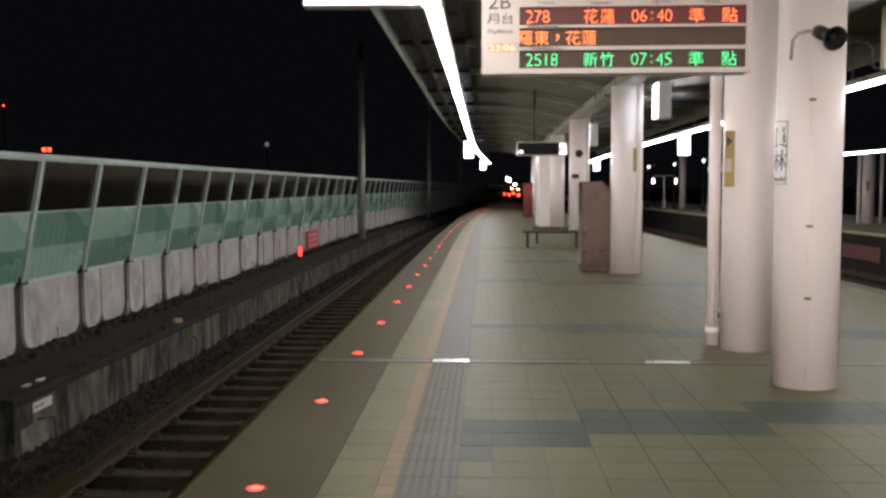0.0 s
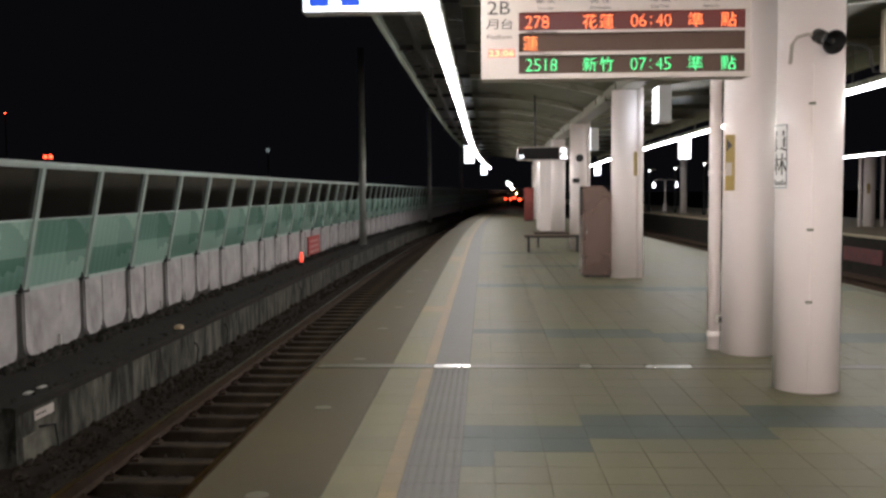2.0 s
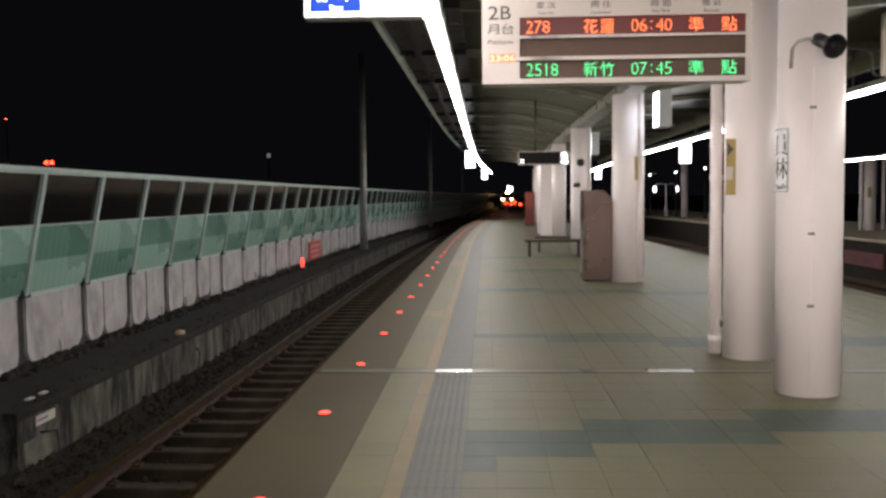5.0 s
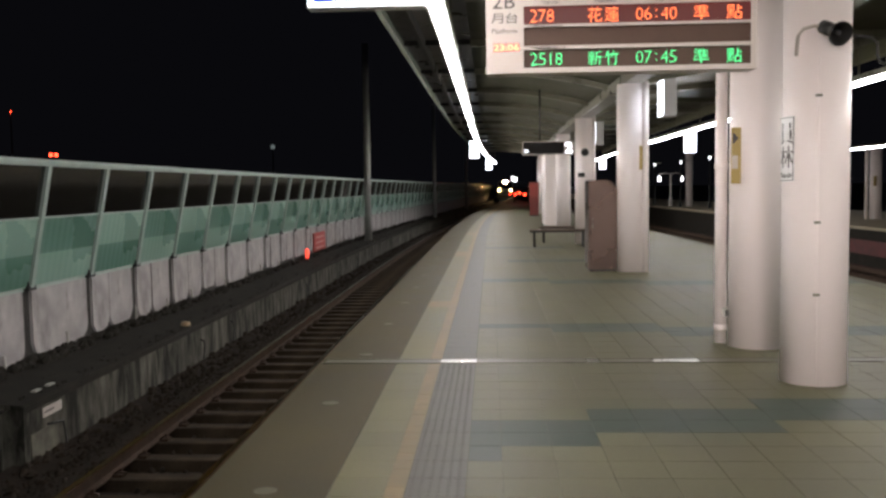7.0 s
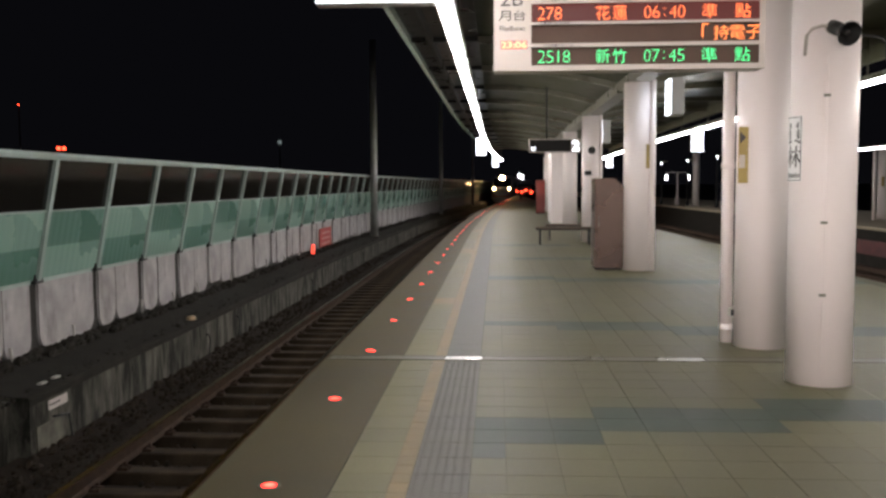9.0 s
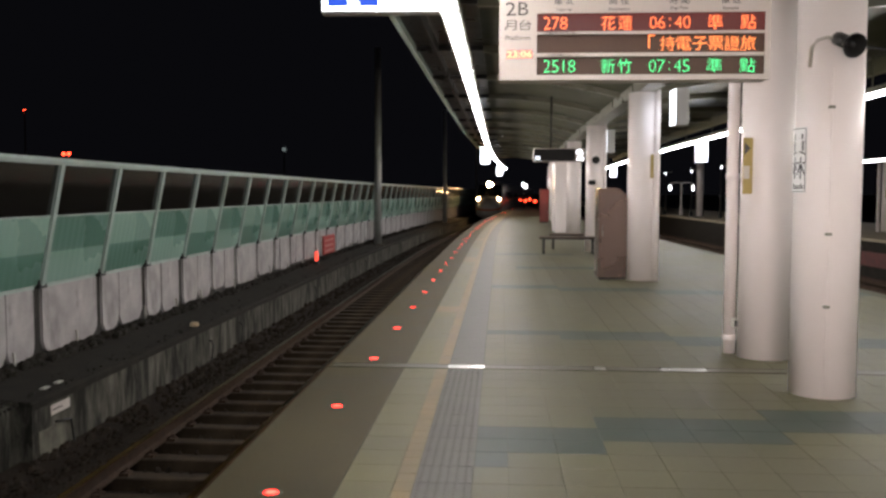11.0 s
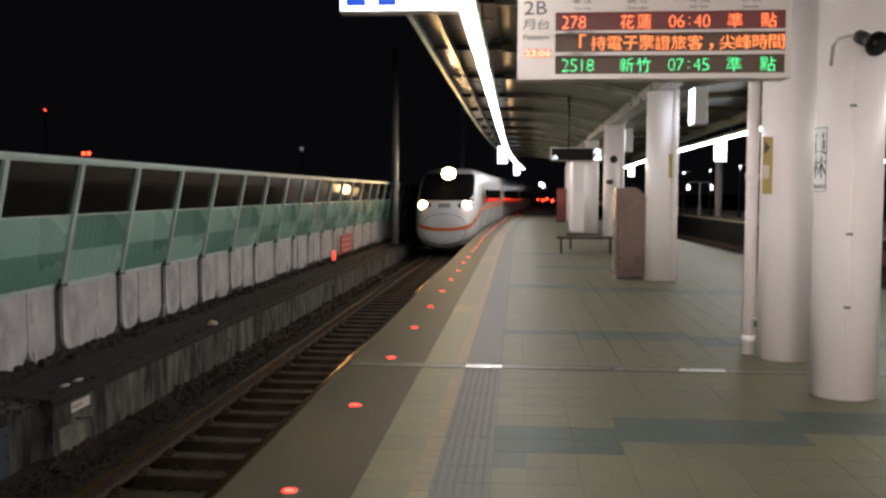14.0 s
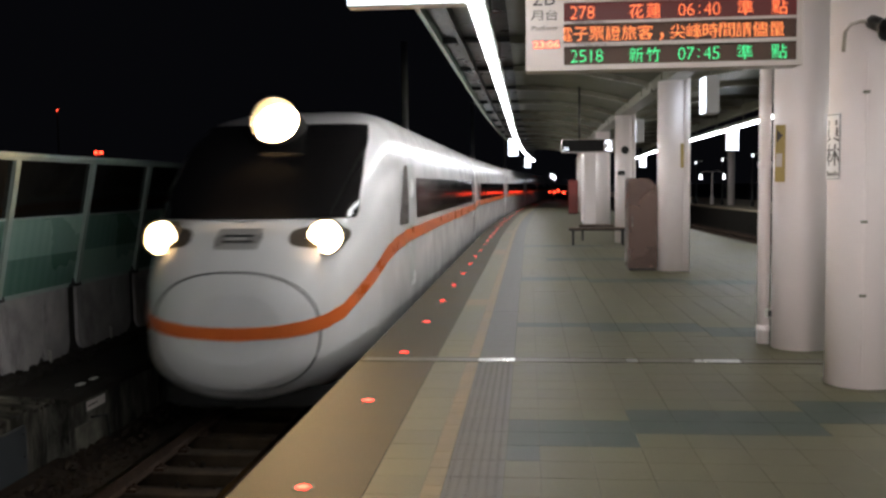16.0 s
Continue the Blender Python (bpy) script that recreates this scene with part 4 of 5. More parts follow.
def name_plate():
    """The station's name is wrapped round the column's side."""
    s = root("station_name_sign", pose(2.53, 7.15, 1.82), "white curved station name sign wrapped round a column", "name sign")
    r = 0.247
    part("plate", curved_plate(r, 138, 213, -0.25, 0.25), mat("white_enamel_plate", (0.82, 0.81, 0.81), 0.35, 0, 2, 0.04, 0.0), s)
    for a0, a1, c, d in ((211.2, 212.4, -0.243, 0.243), (139, 212.4, -0.243, -0.238), (139, 212.4, 0.238, 0.243)):
        part("border_line", curved_plate(r + 0.008, a0, a1, c, d, 0.002), M_INK, s)
    for body, size, z, w in (("員", 0.18, 0.12, 0.17), ("林", 0.18, -0.06, 0.17), ("Yuanlin", 0.06, -0.2, 0.17)):
        wrapped(text_mesh("lettering", body, size, M_INK, s, 0.0, 0.0, z, w), r + 0.0085, 193)


name_plate()


def column_fittings():
    # thin seam pipe along the near column
    s = root("conduit_pipe", pose(2.29, 6.965, 0), "thin painted conduit pipe running up a column", "conduit")
    bm = bmesh.new()
    add_tube(bm, [(0.17, -0.06, 0.02), (0.17, -0.06, 2.5)], 0.009, 8)
    part("pipe", bm, M_PAINT, s)
    for z in (0.7, 1.25, 2.2):
        box("clamp", 0.148, 0.192, -0.074, -0.05, z, z + 0.02, M_RIB, s)
    # drain pipe at the second column, with a socket box
    s = root("drain_pipe", pose(2.255, 8.92, 0), "white painted rainwater pipe beside a column", "drain pipe")
    bm = bmesh.new()
    add_lathe(bm, [(0.058, 0.0), (0.058, 3.4)], 20)
    part("pipe", bm, M_PAINT, s)
    for z in (0.12, 1.7, 2.9):
        bm = bmesh.new()
        add_lathe(bm, [(0.062, z), (0.066, z + 0.01), (0.066, z + 0.05), (0.062, z + 0.06)], 20)
        part("collar", bm, M_PAINT, s)
    s = root("socket_box", pose(2.28, 8.78, 0.3), "grey socket box with a cable on a column", "socket box")
    part("box", bevelled(-0.035, 0.055, -0.05, 0.04, -0.03, 0.06, 0.008), M_PLASTIC, s)
    box("lid", -0.025, 0.02, -0.054, -0.05, -0.015, 0.045, M_DARK, s)
    bm = bmesh.new()
    add_tube(bm, [(0.045, -0.02, -0.02), (0.05, -0.02, -0.15), (0.04, -0.02, -0.22), (0.03, -0.01, -0.3)], 0.008, 6)
    part("cable", bm, M_PAINT, s)
    s = root("exit_sign", pose(2.3, 8.5, 1.82), "amber exit sign plate on a column", "sign")
    part("plate", bevelled(-0.06, 0.03, 0, 0.015, -0.26, 0.26, 0.004, 1), M_AMBER, s)
    box("white_panel", -0.055, 0.0, -0.003, 0.0, -0.12, 0.0, M_FACE, s)
    bm = bmesh.new()
    vs = [bm.verts.new(p) for p in ((-0.05, -0.004, 0.22), (-0.05, -0.004, 0.1), (0.005, -0.004, 0.16))]
    bm.faces.new(vs)
    part("arrow", bm, M_INK, s)
    for y, x in ((16.25, 2.77), (24.3, 2.76)):
        s = root("drain_pipe", along(x, y), "white painted rainwater pipe beside a column", "drain pipe")
        bm = bmesh.new()
        add_lathe(bm, [(0.06, 0.0), (0.06, 3.4)], 20)
        part("pipe", bm, M_PAINT, s)
    s = root("notice_plate", along(2.66, 16.05, 2.05), "narrow amber notice plate on a column", "sign")
    part("plate", bevelled(-0.03, 0.03, 0, 0.012, -0.22, 0.2, 0.003, 1), M_AMBER, s)
    s = root("column_camera", along(2.42, 23.9, 1.85), "small grey device on a column", "device")
    part("body", bevelled(-0.1, 0.08, 0, 0.12, -0.06, 0.06, 0.02), M_DARK, s)


column_fittings()


def hanging_box(x, y, z0, z1, w, label="slim white lightbox hanging from the canopy"):
    s = root("hanging_lightbox", along(x, y), label, "lightbox sign", "hanging lightboxes")
    part("case", bevelled(0, w, 0, 0.5, z0, z1, 0.01, 1), mat("case_grey", (0.5, 0.5, 0.5), 0.4, 0, 2, 0.08, 0.0), s)
    box("lit_face", -0.012, -0.002, 0.02, 0.48, z0 + 0.02, z1 - 0.02, M_BOXLIT, s, "glowing white face")
    bm = bmesh.new()
    add_tube(bm, [(w / 2, 0.25, z1), (w / 2, 0.25, 3.75)], 0.018, 8)
    part("hanger", bm, M_RIB, s)


hanging_box(2.97, 15.6, 2.73, 3.36, 0.22)
hanging_box(2.97, 25.5, 2.7, 3.35, 0.22)


def strip_box(x, y, w, z0, z1):
    s = root("platform_lightbox", along(x, y), "glowing white platform sign box under the strip light", "lightbox sign", "strip lightboxes")
    part("case", bevelled(-w / 2, w / 2, 0, 0.14, z0, z1, 0.01, 1), M_FACE, s)
    box("lit_face", -w / 2 + 0.01, w / 2 - 0.01, -0.006, 0.0, z0 + 0.01, z1 - 0.01, M_BOXLIT, s, "glowing white face")


strip_box(RIGHT_X, 27.2, 0.36, 2.5, 3.15)
strip_box(RIGHT_X, 52.0, 0.36, 2.5, 3.15)
strip_box(STRIP_X - 0.1, 31.0, 0.34, 2.56, 3.15)
strip_box(STRIP_X - 0.1, 52.0, 0.34, 2.56, 3.15)


def far_board():
    s = root("departure_board", along(0.77, 21.5), "dark hanging departure board with a white platform numeral", "information display")
    part("case", bevelled(0, 1.22, 0, 0.15, 2.31, 2.63, 0.01, 1), M_FACE, s)
    box("display", 0.02, 0.99, -0.006, 0, 2.33, 2.61, mat("matt_black_display", (0.012, 0.011, 0.011), 0.7, 0, 4, 0.1, 0.0, spec=0.15), s, "dark display")
    text_mesh("numeral", "2", 0.32, M_BOXLIT, s, 1.1, -0.008, 2.47, bold=0.01)
    text_mesh("lettering", "2B", 0.1, M_BOXLIT, s, 0.1, -0.009, 2.4)
    bm = bmesh.new()
    add_tube(bm, [(0.42, 0.07, 2.62), (0.42, 0.07, 3.85)], 0.025, 8)
    part("hanger", bm, M_DARK, s)


far_board()
# made-up frame and hangers for the unseen fill panel behind the eye
s = root("ceiling_light", pose(-0.2, -8.05, 0), "added frame of an unseen fill light panel behind the eye", "ceiling light")
part("frame", bevelled(-1.55, 1.55, -0.2, 0.0, 2.46, 3.04, 0.01, 1), M_RIB, s)
for x in (-1.0, 1.2):
    bm = bmesh.new()
    add_tube(bm, [(x, -0.1, 3.04), (x, -0.1, 3.99 if x < 0 else roof_z(x - 0.2) + 0.14)], 0.018, 8)
    part("hanger", bm, M_RIB, s)

def bench(x, y, length, z=0.45):
    s = root("platform_bench", along(x, y), "backless bench with dark slats and steel legs", "bench", "platform benches")
    for k in range(4):
        part("slat", bevelled(0, length, k * 0.1, k * 0.1 + 0.085, z - 0.035, z, 0.008, 1), M_WOOD, s)
    for xx in (0.1, length - 0.14):
        for yy in (0.02, 0.33):
            part("leg", bevelled(xx, xx + 0.05, yy, yy + 0.05, 0, z - 0.035, 0.006, 1), M_DARK, s)
    for yy in (0.03, 0.34):
        part("rail", bevelled(0.02, length - 0.02, yy, yy + 0.03, z - 0.075, z - 0.035, 0.004, 1), M_DARK, s)


bench(1.0, 23.15, 1.5)
bench(1.35, 24.95, 1.5)


def cabinet():
    s = root("steel_cabinet", along(1.77, 16.35), "brownish brushed steel cabinet standing beside a column", "cabinet")
    bm = bmesh.new()
    prof = [(0, 0.04), (0.52, 0.04), (0.52, 1.5), (0.36, 1.66), (0, 1.66)]
    a = [bm.verts.new((x, 0, z)) for x, z in prof]
    b = [bm.verts.new((x, 0.6, z)) for x, z in prof]
    bm.faces.new(a), bm.faces.new(b[::-1])
    for i in range(5):
        bm.faces.new((a[i], a[(i + 1) % 5], b[(i + 1) % 5], b[i]))
    bmesh.ops.bevel(bm, geom=bm.edges[:], offset=0.012, segments=2, affect="EDGES")
    part("body", bm, M_CABINET, s)
    part("door", bevelled(0.03, 0.49, -0.012, 0.0, 0.12, 1.35, 0.005, 1), M_CABINET, s)
    part("plinth", bevelled(0.02, 0.5, 0.02, 0.58, 0, 0.045, 0.004, 1), M_DARK, s)
    bm = bmesh.new()
    add_tube(bm, [(0.07, -0.012, 0.8), (0.07, -0.04, 0.82), (0.07, -0.04, 0.95), (0.07, -0.012, 0.97)], 0.008, 6)
    part("handle", bm, M_STEEL, s)


cabinet()
s = root("white_booth", along(2.0, 34.3), "white panelled service booth under the canopy", "booth")
part("body", bevelled(0, 0.95, 0, 2.4, 0.06, 2.74, 0.02, 1), M_PAINT, s)
for k in range(4):
    part("panel", bevelled(0.02 + 0.23 * k, 0.24 + 0.23 * k, -0.012, 0, 0.15, 2.68, 0.006, 1), M_PAINT, s)
part("plinth", bevelled(0.03, 0.92, 0.03, 2.36, 0, 0.06, 0.004, 1), M_DARK, s)
s = root("red_machine", along(1.72, 48.0), "red vending machine with a lit front", "vending machine")
part("body", bevelled(0, 0.5, 0, 0.8, 0.05, 1.8, 0.02, 1), mat("dark_red_enamel", (0.16, 0.025, 0.02), 0.4, 0, 3, 0.2, 0.0), s)
part("foot_panel", bevelled(0.02, 0.48, 0.02, 0.78, 0, 0.05, 0.004, 1), M_DARK, s)
box("lit_front", 0.05, 0.45, -0.006, 0, 1.0, 1.7, lamp_mat("red_front", (1.0, 0.12, 0.08), 0.16), s, "glowing red front")

s = root("hanging_notice", pose(4.73, 11.0, 0), "beige panel hung from the canopy with a bent black bracket", "notice")
part("panel", bevelled(0, 0.75, 0, 0.1, 2.95, 3.7, 0.02, 2), mat("beige_enamel", (0.55, 0.5, 0.42), 0.4, 0, 2, 0.1, 0.0), s)
bm = bmesh.new()
add_tube(bm, [(-0.02, 0.05, 2.96), (-0.08, 0.05, 2.97), (-0.12, 0.05, 3.05), (-0.12, 0.05, 3.2), (-0.2, 0.05, 3.27), (-0.4, 0.05, 3.3)], 0.02, 8)
part("bracket", bm, M_DARK, s)
for x in (0.15, 0.6):
    bm = bmesh.new()
    add_tube(bm, [(x, 0.05, 3.7), (x, 0.05, roof_z(4.73 + x) + 0.14)], 0.015, 8)
    part("hanger", bm, M_RIB, s)

# ---- things along the wall ----
s = root("trackside_cabinet", pose(WALL_X - 0.25, 7.38, 0), "blue-grey steel cabinet front bolted against the concrete wall", "trackside cabinet")
part("door", bevelled(0.003, 0.05, 0, 1.42, -1.5, -0.88, 0.01, 1), mat("blue_grey_steel", (0.04, 0.046, 0.052), 0.5, 0, 3, 0.4, 0.1), s)
for z in (-1.42, -1.2, -0.96):
    bm = bmesh.new()
    add_lathe(bm, [(0.016, 0.0), (0.014, 0.008), (0.004, 0.01)], 10)
    bmesh.ops.transform(bm, matrix=Matrix.Translation((0.05, 1.36, z)) @ Matrix.Rotation(radians(90), 4, "Y"), verts=bm.verts[:])
    part("bolt", bm, M_DARK, s)
s = root("wall_connection_plate", pose(WALL_X, 9.38, 0), "pale patched connection plate with a white label on the wall", "connection plate")
part("patch", bevelled(0.003, 0.014, 0.02, 0.62, -1.5, -1.08, 0.004, 1), mat("patched_mortar", (0.13, 0.122, 0.095), 0.9, 0, 5, 0.6, 0.3), s, "pale patch of mortar")
lb = part("label", bevelled(0.003, 0.012, 0.3, 0.74, -0.96, -0.85, 0.002, 1), M_FACE, s, "white label plate")
for k in range(4):
    box("bar", 0.0125, 0.014, 0.33 + 0.06 * k, 0.37 + 0.06 * k, -0.915, -0.89, M_INK, lb)
bm = bmesh.new()
add_tube(bm, [(0.0, 0.4, -1.05), (0.05, 0.5, -1.06), (0.06, 0.66, -1.08), (0.05, 0.74, -1.3), (0.03, 0.82, -1.5)], 0.013, 6)
part("cable", bm, M_DARK, s)
for x, y, z in ((-0.2, 0.52, -0.695), (-0.2, 0.84, -0.695)):
    part("clip", bevelled(x - 0.03, x + 0.03, y - 0.02, y + 0.12, z - 0.02, z, 0.004, 1), M_PLASTIC, s)
s = root("red_lamp_marker", pose(-5.75, 27.77, -0.64), "glowing red marker lamp on the ledge", "marker lamp")
part("lamp", bevelled(-0.045, 0.045, -0.03, 0.03, 0.06, 0.35, 0.01, 1), lamp_mat("marker_red", (1.0, 0.07, 0.04), 2.5), s, "glowing red body")
part("foot", bevelled(-0.08, 0.08, -0.06, 0.06, -0.05, 0.06, 0.01, 1), M_DARK, s)
s = root("warning_board", pose(-6.06, 30.3, -0.35), "red warning board on the parapet", "sign board")
part("board", bevelled(0, 0.03, 0, 2.1, -0.22, 0.42, 0.006, 1), M_RED, s)
for k in range(3):
    box("bar", 0.031, 0.034, 0.3, 1.8, 0.22 - 0.18 * k, 0.28 - 0.18 * k, mat("board_print", (0.6, 0.3, 0.27), 0.5, 0, 4, 0.2, 0.0), s)
s = root("junction_dome", pose(-5.2, 14.9, -0.73), "pale round junction box on the wall's edge", "junction box")
bm = bmesh.new()
add_lathe(bm, [(0.075, 0.0), (0.08, 0.03), (0.07, 0.07), (0.02, 0.085)], 18)
part("dome", bm, mat("pale_orange_plastic", (0.5, 0.36, 0.22), 0.5, 0, 5, 0.3, 0.1), s)
for y, h in ((17.0, 0.5), (15.2, 0.4), (24.0, 0.45), (33.0, 0.5)):
    s = root("wall_cable", along(WALL_X + 0.015, y, -1.25), "black cable hanging on the concrete wall", "cable")
    bm = bmesh.new()
    add_tube(bm, [(0, -0.03, h * 0.6), (0.03, 0.02, h * 0.55), (0.035, 0.08, h * 0.3), (0.02, 0.04, -0.1), (0.02, 0.1, -0.25)], 0.014, 6)
    part("cable", bm, M_DARK, s)
random.seed(9)
for k in range(18):
    y = 9.3 + k * 1.785 + random.uniform(-0.4, 0.4)
    s = root("weep_pipe", along(-6.105, y, -0.5 - random.random() * 0.1), "thin pale drain pipe at the foot of the parapet", "drain pipe", "weep pipes")
    bm = bmesh.new()
    add_tube(bm, [(0, 0, 0.12), (0.02, 0, 0.1), (0.025, 0, -0.12)], 0.018, 6)
    part("pipe", bm, M_PLASTIC, s)
random.seed(3)
s = root("track_litter", pose(-4.15, 19.6, -1.33), "pale crumpled paper lying beside the rail", "litter")
bm = bmesh.new()
bmesh.ops.create_icosphere(bm, subdivisions=2, radius=0.16)
for v in bm.verts:
    v.co *= 0.7 + 0.5 * random.random()
    v.co.z = abs(v.co.z) * 0.45
part("paper", bm, M_FACE, s)

# ---- the far side: second pair of tracks and the other platform ----
for cx in (7.75, 11.6):
    t = build_track(cx, 5, 200, "rusty railway track on concrete sleepers between the platforms", right_line)
    bm = bmesh.new()
    y = 8.0
    while y < 90:
        add_box(bm, -1.0, 1.0, -0.11, 0.11, -0.14, 0.0, beside(cx, y, RAIL_Z - 0.15))
        y += 0.63
    tagged(part("far_sleepers", bm, M_SLEEPER, t), kind="stuff")
tagged(swept("trackbed_far", rect(RIGHT_EDGE - 0.3, 13.6, -2.0, -1.38), -12, 250, M_BALLAST, line=right_line), "dark brown track bed between the platforms", "track bed", kind="structure")
M_FARPLAT = mat("far_platform_concrete", (0.42, 0.36, 0.26), 0.7, 0, 1.5, 0.2, 0.1)
farplat = tagged(swept("platform_far", rect(13.5, 21.5, -0.09, 0.0), -12, 250, M_FARPLAT, line=right_line), "opposite platform under lamps", "platform", kind="structure")
# near-black face below the edge, in the same colour as the ledge
swept("platform_wall", rect(13.6, 14.0, -1.5, -0.092), -12, 250, M_LEDGE, farplat, "dark wall under the platform edge", line=right_line)
for x, y in ((13.9, 63.8), (18.5, 52.0), (16.18, 38.7)):
    c = root("far_column", pose(x, y, 0), "grey round column on the opposite platform", "column", "far columns")
    bm = bmesh.new()
    add_lathe(bm, [(0.24, 0), (0.24, 2.95 if y < 40 else 3.7)], 24)
    part("shaft", bm, M_PAINT, c)
for dx in (-0.42, 0.5):
    c2 = root("far_drain_pipe", pose(16.18 + dx, 38.6, 0), "slim white pipe beside a column on the opposite platform", "drain pipe")
    bm = bmesh.new()
    add_lathe(bm, [(0.07, 0), (0.07, 2.95)], 12)
    part("pipe", bm, M_PAINT, c2)
c2 = root("far_notice", pose(16.03, 38.4, 1.6), "small amber notice on a far column", "sign")
part("plate", bevelled(-0.05, 0.05, 0, 0.06, -0.2, 0.2, 0.004, 1), M_AMBER, c2)


def pole_lamp(x, y, h=3.1):
    s = root("lamp_post", pose(x, y, 0), "dark lamp post with a slim glowing head", "lamp post", "far lamp posts")
    bm = bmesh.new()
    add_lathe(bm, [(0.12, 0), (0.12, 0.3), (0.07, 0.35), (0.055, h)], 12)
    part("pole", bm, M_DARK, s)
    bm = bmesh.new()
    add_lathe(bm, [(0.03, h - 0.6), (0.045, h - 0.55), (0.06, h)], 10)
    part("lamp_head", bm, M_FARLAMP, s, "glowing white head")
    bm = bmesh.new()
    add_tube(bm, [(0, 0, h + 0.02), (0.5, 0, h + 0.05)], 0.04, 6)
    part("arm", bm, M_RIB, s)


def twin_lamp(x, y):
    s = root("twin_lamp_post", pose(x, y, 0), "white lamp post with two hanging lanterns", "lamp post")
    bm = bmesh.new()
    add_lathe(bm, [(0.14, 0), (0.12, 0.6), (0.06, 0.75), (0.05, 2.35)], 12)
    part("pole", bm, M_PAINT, s)
    bm = bmesh.new()
    add_tube(bm, [(-0.85, 0, 2.3), (-0.4, 0, 2.42), (0, 0, 2.34), (0.4, 0, 2.42), (0.85, 0, 2.3)], 0.03, 6)
    part("arm", bm, M_PAINT, s)
    for dx in (-0.82, 0.82):
        bm = bmesh.new()
        add_lathe(bm, [(0.07, 1.8), (0.1, 1.84), (0.1, 2.1), (0.05, 2.2)], 12, dx)
        part("lantern", bm, M_FARLAMP, s, "glowing white lantern")


pole_lamp(12.45, 69.0, 3.15)
twin_lamp(13.35, 67.5)
pole_lamp(13.22, 63.4, 3.2)
pole_lamp(14.2, 59.1, 3.35)
s = root("red_board", beside(13.535, 30.2), "red board on the wall of the opposite platform", "sign board")
part("board", bevelled(0.0, 0.05, 0, 3.0, -0.97, -0.47, 0.006, 1), mat("faded_red_paint", (0.13, 0.035, 0.035), 0.6, 0, 3, 0.5, 0.1), s)
s = root("far_strip_light", pose(0, 0, 0), "white strip light of a farther platform roof", "strip light")
box("tube", 31.0, 31.15, 68, 82, 4.3, 4.42, M_LAMP, s, "glowing white tube")
box("housing", 30.9, 31.3, 68, 82, 4.42, 4.6, M_RIB, s)
for y in (69, 80):
    box("post", 31.0, 31.2, y, y + 0.2, -2.25, 4.42, M_DARK, s)

# ---- signals and far lights ----
s = root("signal_lights", pose(2.4, 92.0, 0), "red signal lights and a white lamp beyond the platform", "signal")
bm = bmesh.new()
add_lathe(bm, [(0.08, -0.6), (0.06, 2.9)], 10)
part("mast", bm, M_DARK, s)
for x, z, m, w in ((-0.35, 0.85, M_REDFAR, 0.1), (0.15, 0.8, M_REDFAR, 0.12), (0.55, 0.95, M_REDFAR, 0.13), (1.1, 0.75, M_REDFAR, 0.14)):
    bm = bmesh.new()
    add_lathe(bm, [(w, 0), (w, 0.06)], 14)
    bmesh.ops.transform(bm, matrix=pose(x, -0.05, z, 90), verts=bm.verts[:])
    part("red_lamp", bm, m, s, "glowing red lamp")
part("crossbar", bevelled(-0.5, 1.3, 0, 0.06, 0.7, 0.78, 0.01, 1), M_DARK, s)
for x, z in ((-0.1, 2.45), (0.18, 2.3)):
    part("white_lamp", bevelled(x - 0.12, x + 0.12, -0.1, 0.0, z - 0.25, z + 0.2, 0.02, 1), M_FARLAMP, s, "glowing white lamp")


def mast_light(x, y, z, size, m, label, gap=0.0):
    s = root("distant_mast", pose(x, y, -2.3), label, "mast light", "distant lights")
    bm = bmesh.new()
    add_lathe(bm, [(0.35, 0), (0.2, z + 2.3)], 8)
    part("mast", bm, M_DARK, s)
    for dx in ((-gap, gap) if gap else (0.0,)):
        bm = bmesh.new()
        add_lathe(bm, [(size * 0.6, -size), (size, -size * 0.4), (size, size * 0.4), (size * 0.6, size)], 10, dx)
        ob = part("lamp", bm, m, s)
        ob.location = (0, 0, z + 2.3)


mast_light(-148.7, 300, 14.6, 0.6, M_REDFAR, "distant dark mast with a pair of red lamps", 0.95)
mast_light(-163.1, 300, 29.5, 0.28, M_REDFAR, "distant dark mast with a small red lamp")
mast_light(-73.0, 300, 16.1, 0.7, lamp_mat("dim_lamp", (0.5, 0.6, 0.6), 0.25), "distant dark mast with a dim lamp")

# ---- paving ----
# dark bands step across the beige field
BANDS = [(-0.14, 0.06, 5.02, 5.36), (-0.14, 0.67, 5.34, 5.96), (0.66, 1.89, 5.6, 6.24), (1.86, 6.0, 5.9, 6.5), (-0.14, 0.6, 9.75, 10.3), (0.6, 2.0, 9.6, 10.2),
         (2.0, 6.0, 9.3, 9.95), (-0.14, 0.95, 14.6, 15.2), (0.9, 2.6, 14.3, 14.9), (2.6, 6.0, 14.0, 14.6), (0.4, 2.4, 18.6, 19.2), (-0.14, 2.0, 22.8, 23.4)]


def is_dark(x, y):
    return any(a - 0.02 < x < b - 0.02 and c < y < d for a, b, c, d in BANDS)


TILE_ROWS = [4.74 + 0.3 * k for k in range(-46, 260)]
COLUMNS = [(-0.14, 0.055)] + [(0.055 + 0.3 * k, 0.355 + 0.3 * k) for k in range(20)]
tile_meshes = {}


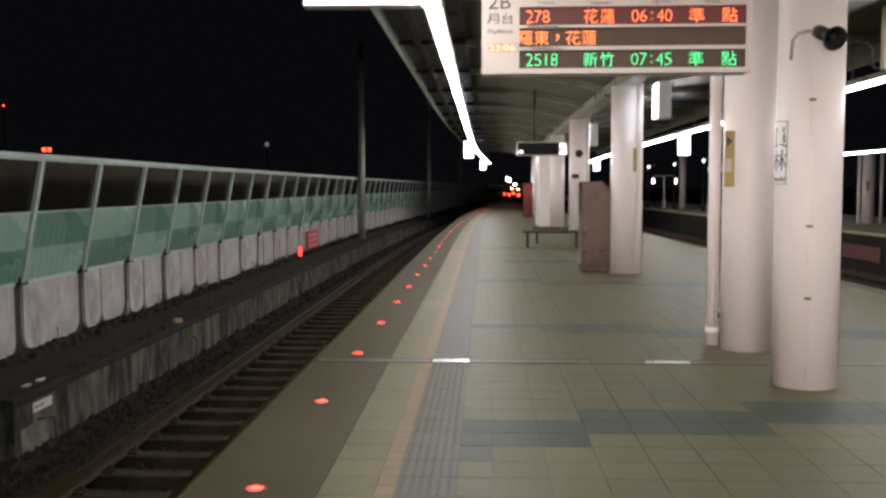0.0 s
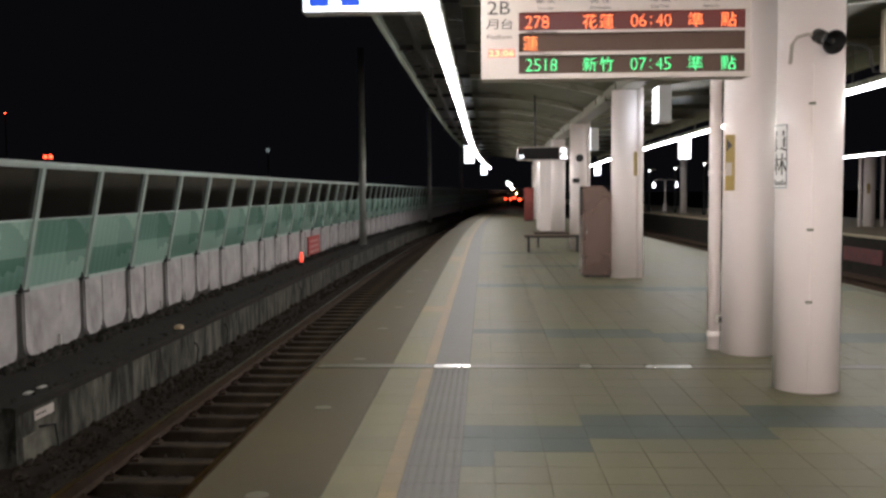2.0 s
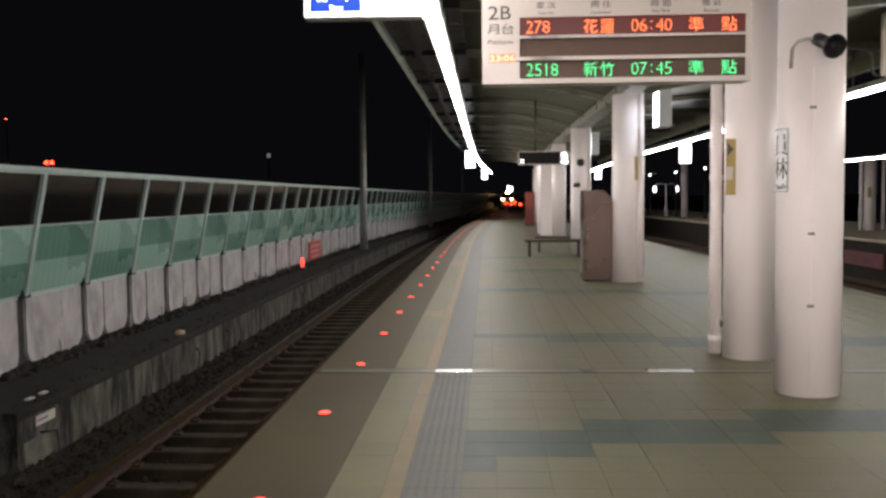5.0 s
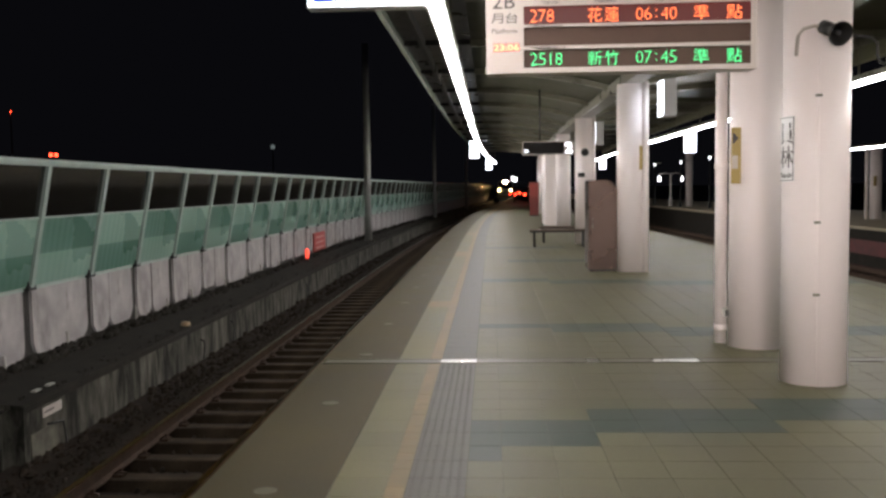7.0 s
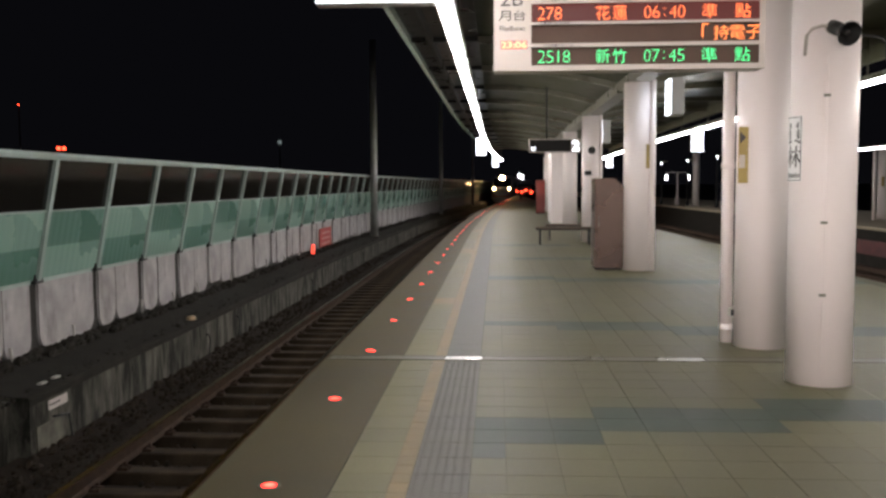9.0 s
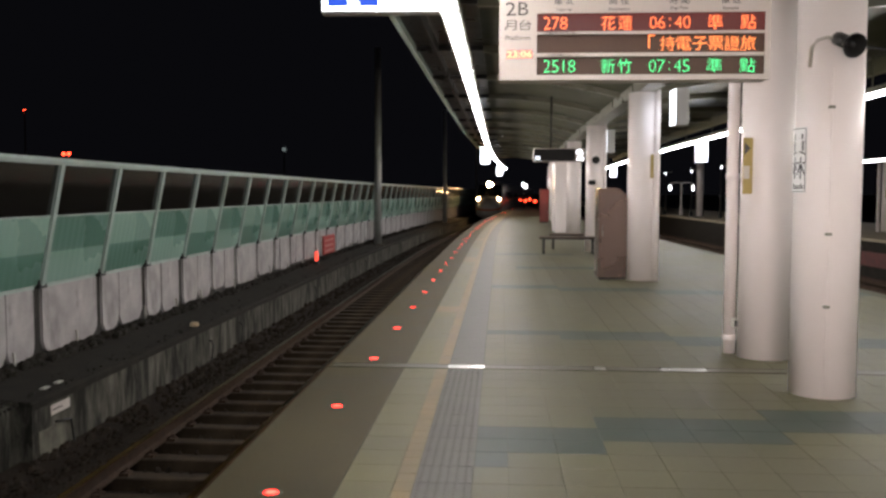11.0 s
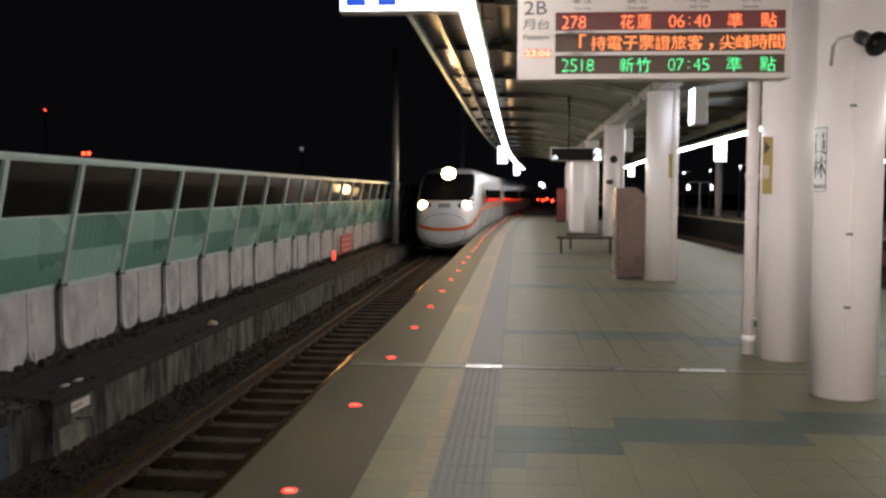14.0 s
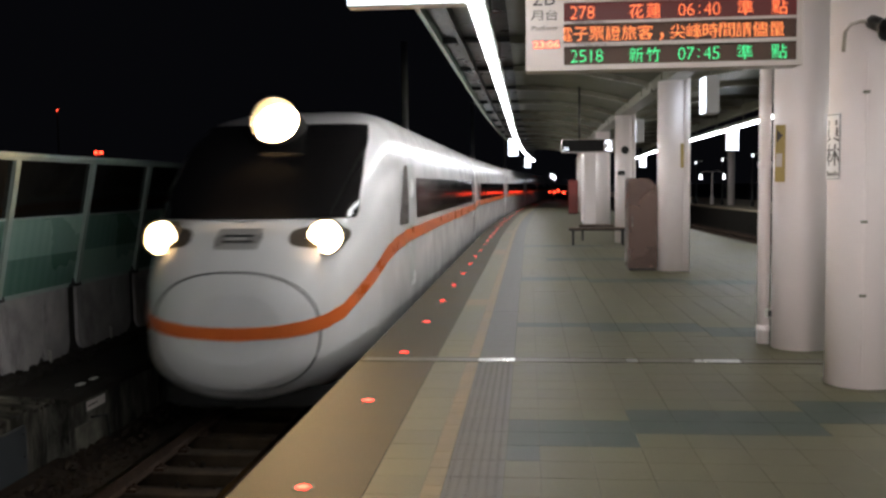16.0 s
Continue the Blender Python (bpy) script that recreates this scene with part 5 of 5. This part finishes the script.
def tile_mesh(key, w, d, material, studs=False):
    if key not in tile_meshes:
        bm = bmesh.new()
        g = 0.002
        top = [bm.verts.new((x, y, 0.0)) for x, y in ((g, g), (w - g, g), (w - g, d - g), (g, d - g))]
        low = [bm.verts.new((x, y, -0.008)) for x, y in ((g - 0.001, g - 0.001), (w - g + 0.001, g - 0.001), (w - g + 0.001, d - g + 0.001), (g - 0.001, d - g + 0.001))]
        bm.faces.new(top)
        for i in range(4):
            bm.faces.new((low[i], low[(i + 1) % 4], top[(i + 1) % 4], top[i]))
        if studs:
            for i in range(6):
                for j in range(6 if d > 0.2 else 3):
                    cx, cy, r = 0.028 + i * 0.0492, 0.028 + j * 0.0492, 0.014
                    a = [bm.verts.new((cx + r * math.cos(k * 1.0472), cy + r * math.sin(k * 1.0472), 0.0)) for k in range(6)]
                    b = [bm.verts.new((cx + 0.6 * r * math.cos(k * 1.0472), cy + 0.6 * r * math.sin(k * 1.0472), 0.003)) for k in range(6)]
                    for k in range(6):
                        bm.faces.new((a[k], a[(k + 1) % 6], b[(k + 1) % 6], b[k]))
                    bm.faces.new(b)
        bmesh.ops.recalc_face_normals(bm, faces=bm.faces[:])
        me = bpy.data.meshes.new("tile")
        bm.to_mesh(me)
        bm.free()
        me.materials.append(material)
        tile_meshes[key] = me
    return tile_meshes[key]


def lay(name, me, x, y):
    ob = new(name, me)
    ob.parent = platform
    ob.matrix_basis = along(x, y)
    ob.location.z = -0.0006 * random.random()


random.seed(12)
DRAIN = (7.9, 8.07)


def quads(bm, x, y, w, d):
    g = 0.002
    m = along(x, y)
    vs = [bm.verts.new(m @ Vector(p)) for p in ((g, g, 0), (w - g, g, 0), (w - g, d - g, 0), (g, d - g, 0), (g, g, -0.006), (w - g, g, -0.006), (w - g, d - g, -0.006), (g, d - g, -0.006))]
    for q in ((0, 1, 2, 3), (4, 5, 1, 0), (5, 6, 2, 1), (6, 7, 3, 2), (7, 4, 0, 3)):
        bm.faces.new([vs[i] for i in q])


far = {k: bmesh.new() for k in ("beige", "teal", "yellow", "tactile", "pale")}
for y in TILE_ROWS:
    near = 4.1 < y < 7.8
    d = 0.3 if abs(y - 7.74) > 0.1 else 0.15
    ys = y + (0.045 if y > 7.9 else 0.0)
    marked = 11.4 < ys < 12.2 or 20.3 < ys < 21.6 or 29.5 < ys < 30.6
    if near:
        lay("tile", tile_mesh(("wide", d), 0.285, d, M_STRIP), -0.845, ys)
        for k in range(2 if d > 0.2 else 1):
            lay("yellow_tile", tile_mesh("yellow", 0.105, 0.15, M_YELLOW), -0.56, ys + 0.15 * k)
        lay("tactile_tile", tile_mesh(("tactile", d), 0.31, d, M_TACTILE, True), -0.453, ys)
    else:
        quads(far["yellow" if marked else "pale"], -0.845, ys, 0.285, d)
        quads(far["yellow"], -0.56, ys, 0.105, 0.15)
        quads(far["yellow"], -0.56, ys + 0.15, 0.105, 0.15)
        quads(far["tactile"], -0.453, ys, 0.31, d)
    for a, b in COLUMNS:
        right_end = RIGHT_EDGE + right_line(0, ys) - bend(ys)
        if b > right_end:
            continue
        dark = is_dark((a + b) / 2, ys + 0.15)
        if near and b < 2.8:
            lay("tile", tile_mesh((dark, a < 0, d), b - a, d, M_TEAL if dark else M_TILE), a, ys)
        else:
            quads(far["teal" if dark else "beige"], a, ys, b - a, d)
for key, m in (("beige", M_TILE_FAR), ("teal", M_TEAL_FAR), ("yellow", M_YELLOW), ("tactile", M_TACTILE), ("pale", M_STRIP)):
    me = bpy.data.meshes.new("far_tiles")
    far[key].to_mesh(me)
    far[key].free()
    me.materials.append(m)
    ob = new("far_tiles", me)
    ob.parent = platform
    tagged(ob, kind="stuff")

M_COVER = mat("dusty_cover_plate", (0.075, 0.068, 0.045), 0.45, 0.2, 2, 0.35, 0.1)
drain = root("floor_drain", pose(0, 0, 0), "steel drain channel across the platform", "floor drain")
for x0, x1, m in ((-1.5, -0.47, M_COVER), (-0.46, -0.13, M_STEEL), (-0.12, 0.84, M_COVER), (0.85, 0.95, M_STEEL), (0.96, 1.42, M_COVER), (1.43, 1.84, M_STEEL), (1.85, 4.6, M_COVER)):
    part("cover", bevelled(x0, x1, DRAIN[0] + 0.012, DRAIN[1] - 0.012, -0.02, 0.004, 0.003, 1), m, drain, "worn steel cover" if m == M_STEEL else "dusty dark steel cover")
for y in DRAIN:
    part("lip", bevelled(-1.53, 4.62, y - 0.01, y + 0.01, -0.02, 0.006, 0.003, 1), M_COVER, drain)


# ---- motion ----
def nose_y(t):
    """Where the tip of the train stands along the line."""
    u = 16.0 - t
    return 9.5 + 14.0 * u + 0.2 * u * u


def motions():
    times = [0.5 * k for k in range(33)]
    for i, car in enumerate(TRAIN):
        rows = []
        for t in times:
            ya = nose_y(t) + i * PITCH
            yb = ya + CAR - 2.5
            ya2 = ya + 2.5
            dx, dy = bend(yb) - bend(ya2), yb - ya2
            turn = math.atan2(dx, dy)
            rows.append((t, pose(TRACK_X + bend(ya2) - 2.5 * math.sin(turn), ya, RAIL_Z, 0, 0, -math.degrees(turn))))
        walk(car, rows)
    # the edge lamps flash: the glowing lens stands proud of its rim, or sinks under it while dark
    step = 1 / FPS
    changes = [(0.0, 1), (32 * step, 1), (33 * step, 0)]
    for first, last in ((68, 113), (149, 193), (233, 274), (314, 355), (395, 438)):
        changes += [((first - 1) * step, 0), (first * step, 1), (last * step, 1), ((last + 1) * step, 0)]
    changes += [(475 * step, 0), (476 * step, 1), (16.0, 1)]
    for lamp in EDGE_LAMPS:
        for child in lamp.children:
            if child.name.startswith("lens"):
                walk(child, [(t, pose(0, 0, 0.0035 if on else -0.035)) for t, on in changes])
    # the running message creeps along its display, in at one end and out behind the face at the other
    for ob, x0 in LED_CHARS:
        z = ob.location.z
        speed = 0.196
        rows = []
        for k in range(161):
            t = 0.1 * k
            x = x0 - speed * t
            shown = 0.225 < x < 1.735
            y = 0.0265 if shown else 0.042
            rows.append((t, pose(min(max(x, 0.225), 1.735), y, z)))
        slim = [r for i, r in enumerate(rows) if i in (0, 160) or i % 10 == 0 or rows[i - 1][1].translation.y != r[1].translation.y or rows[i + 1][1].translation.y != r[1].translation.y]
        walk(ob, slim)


motions()
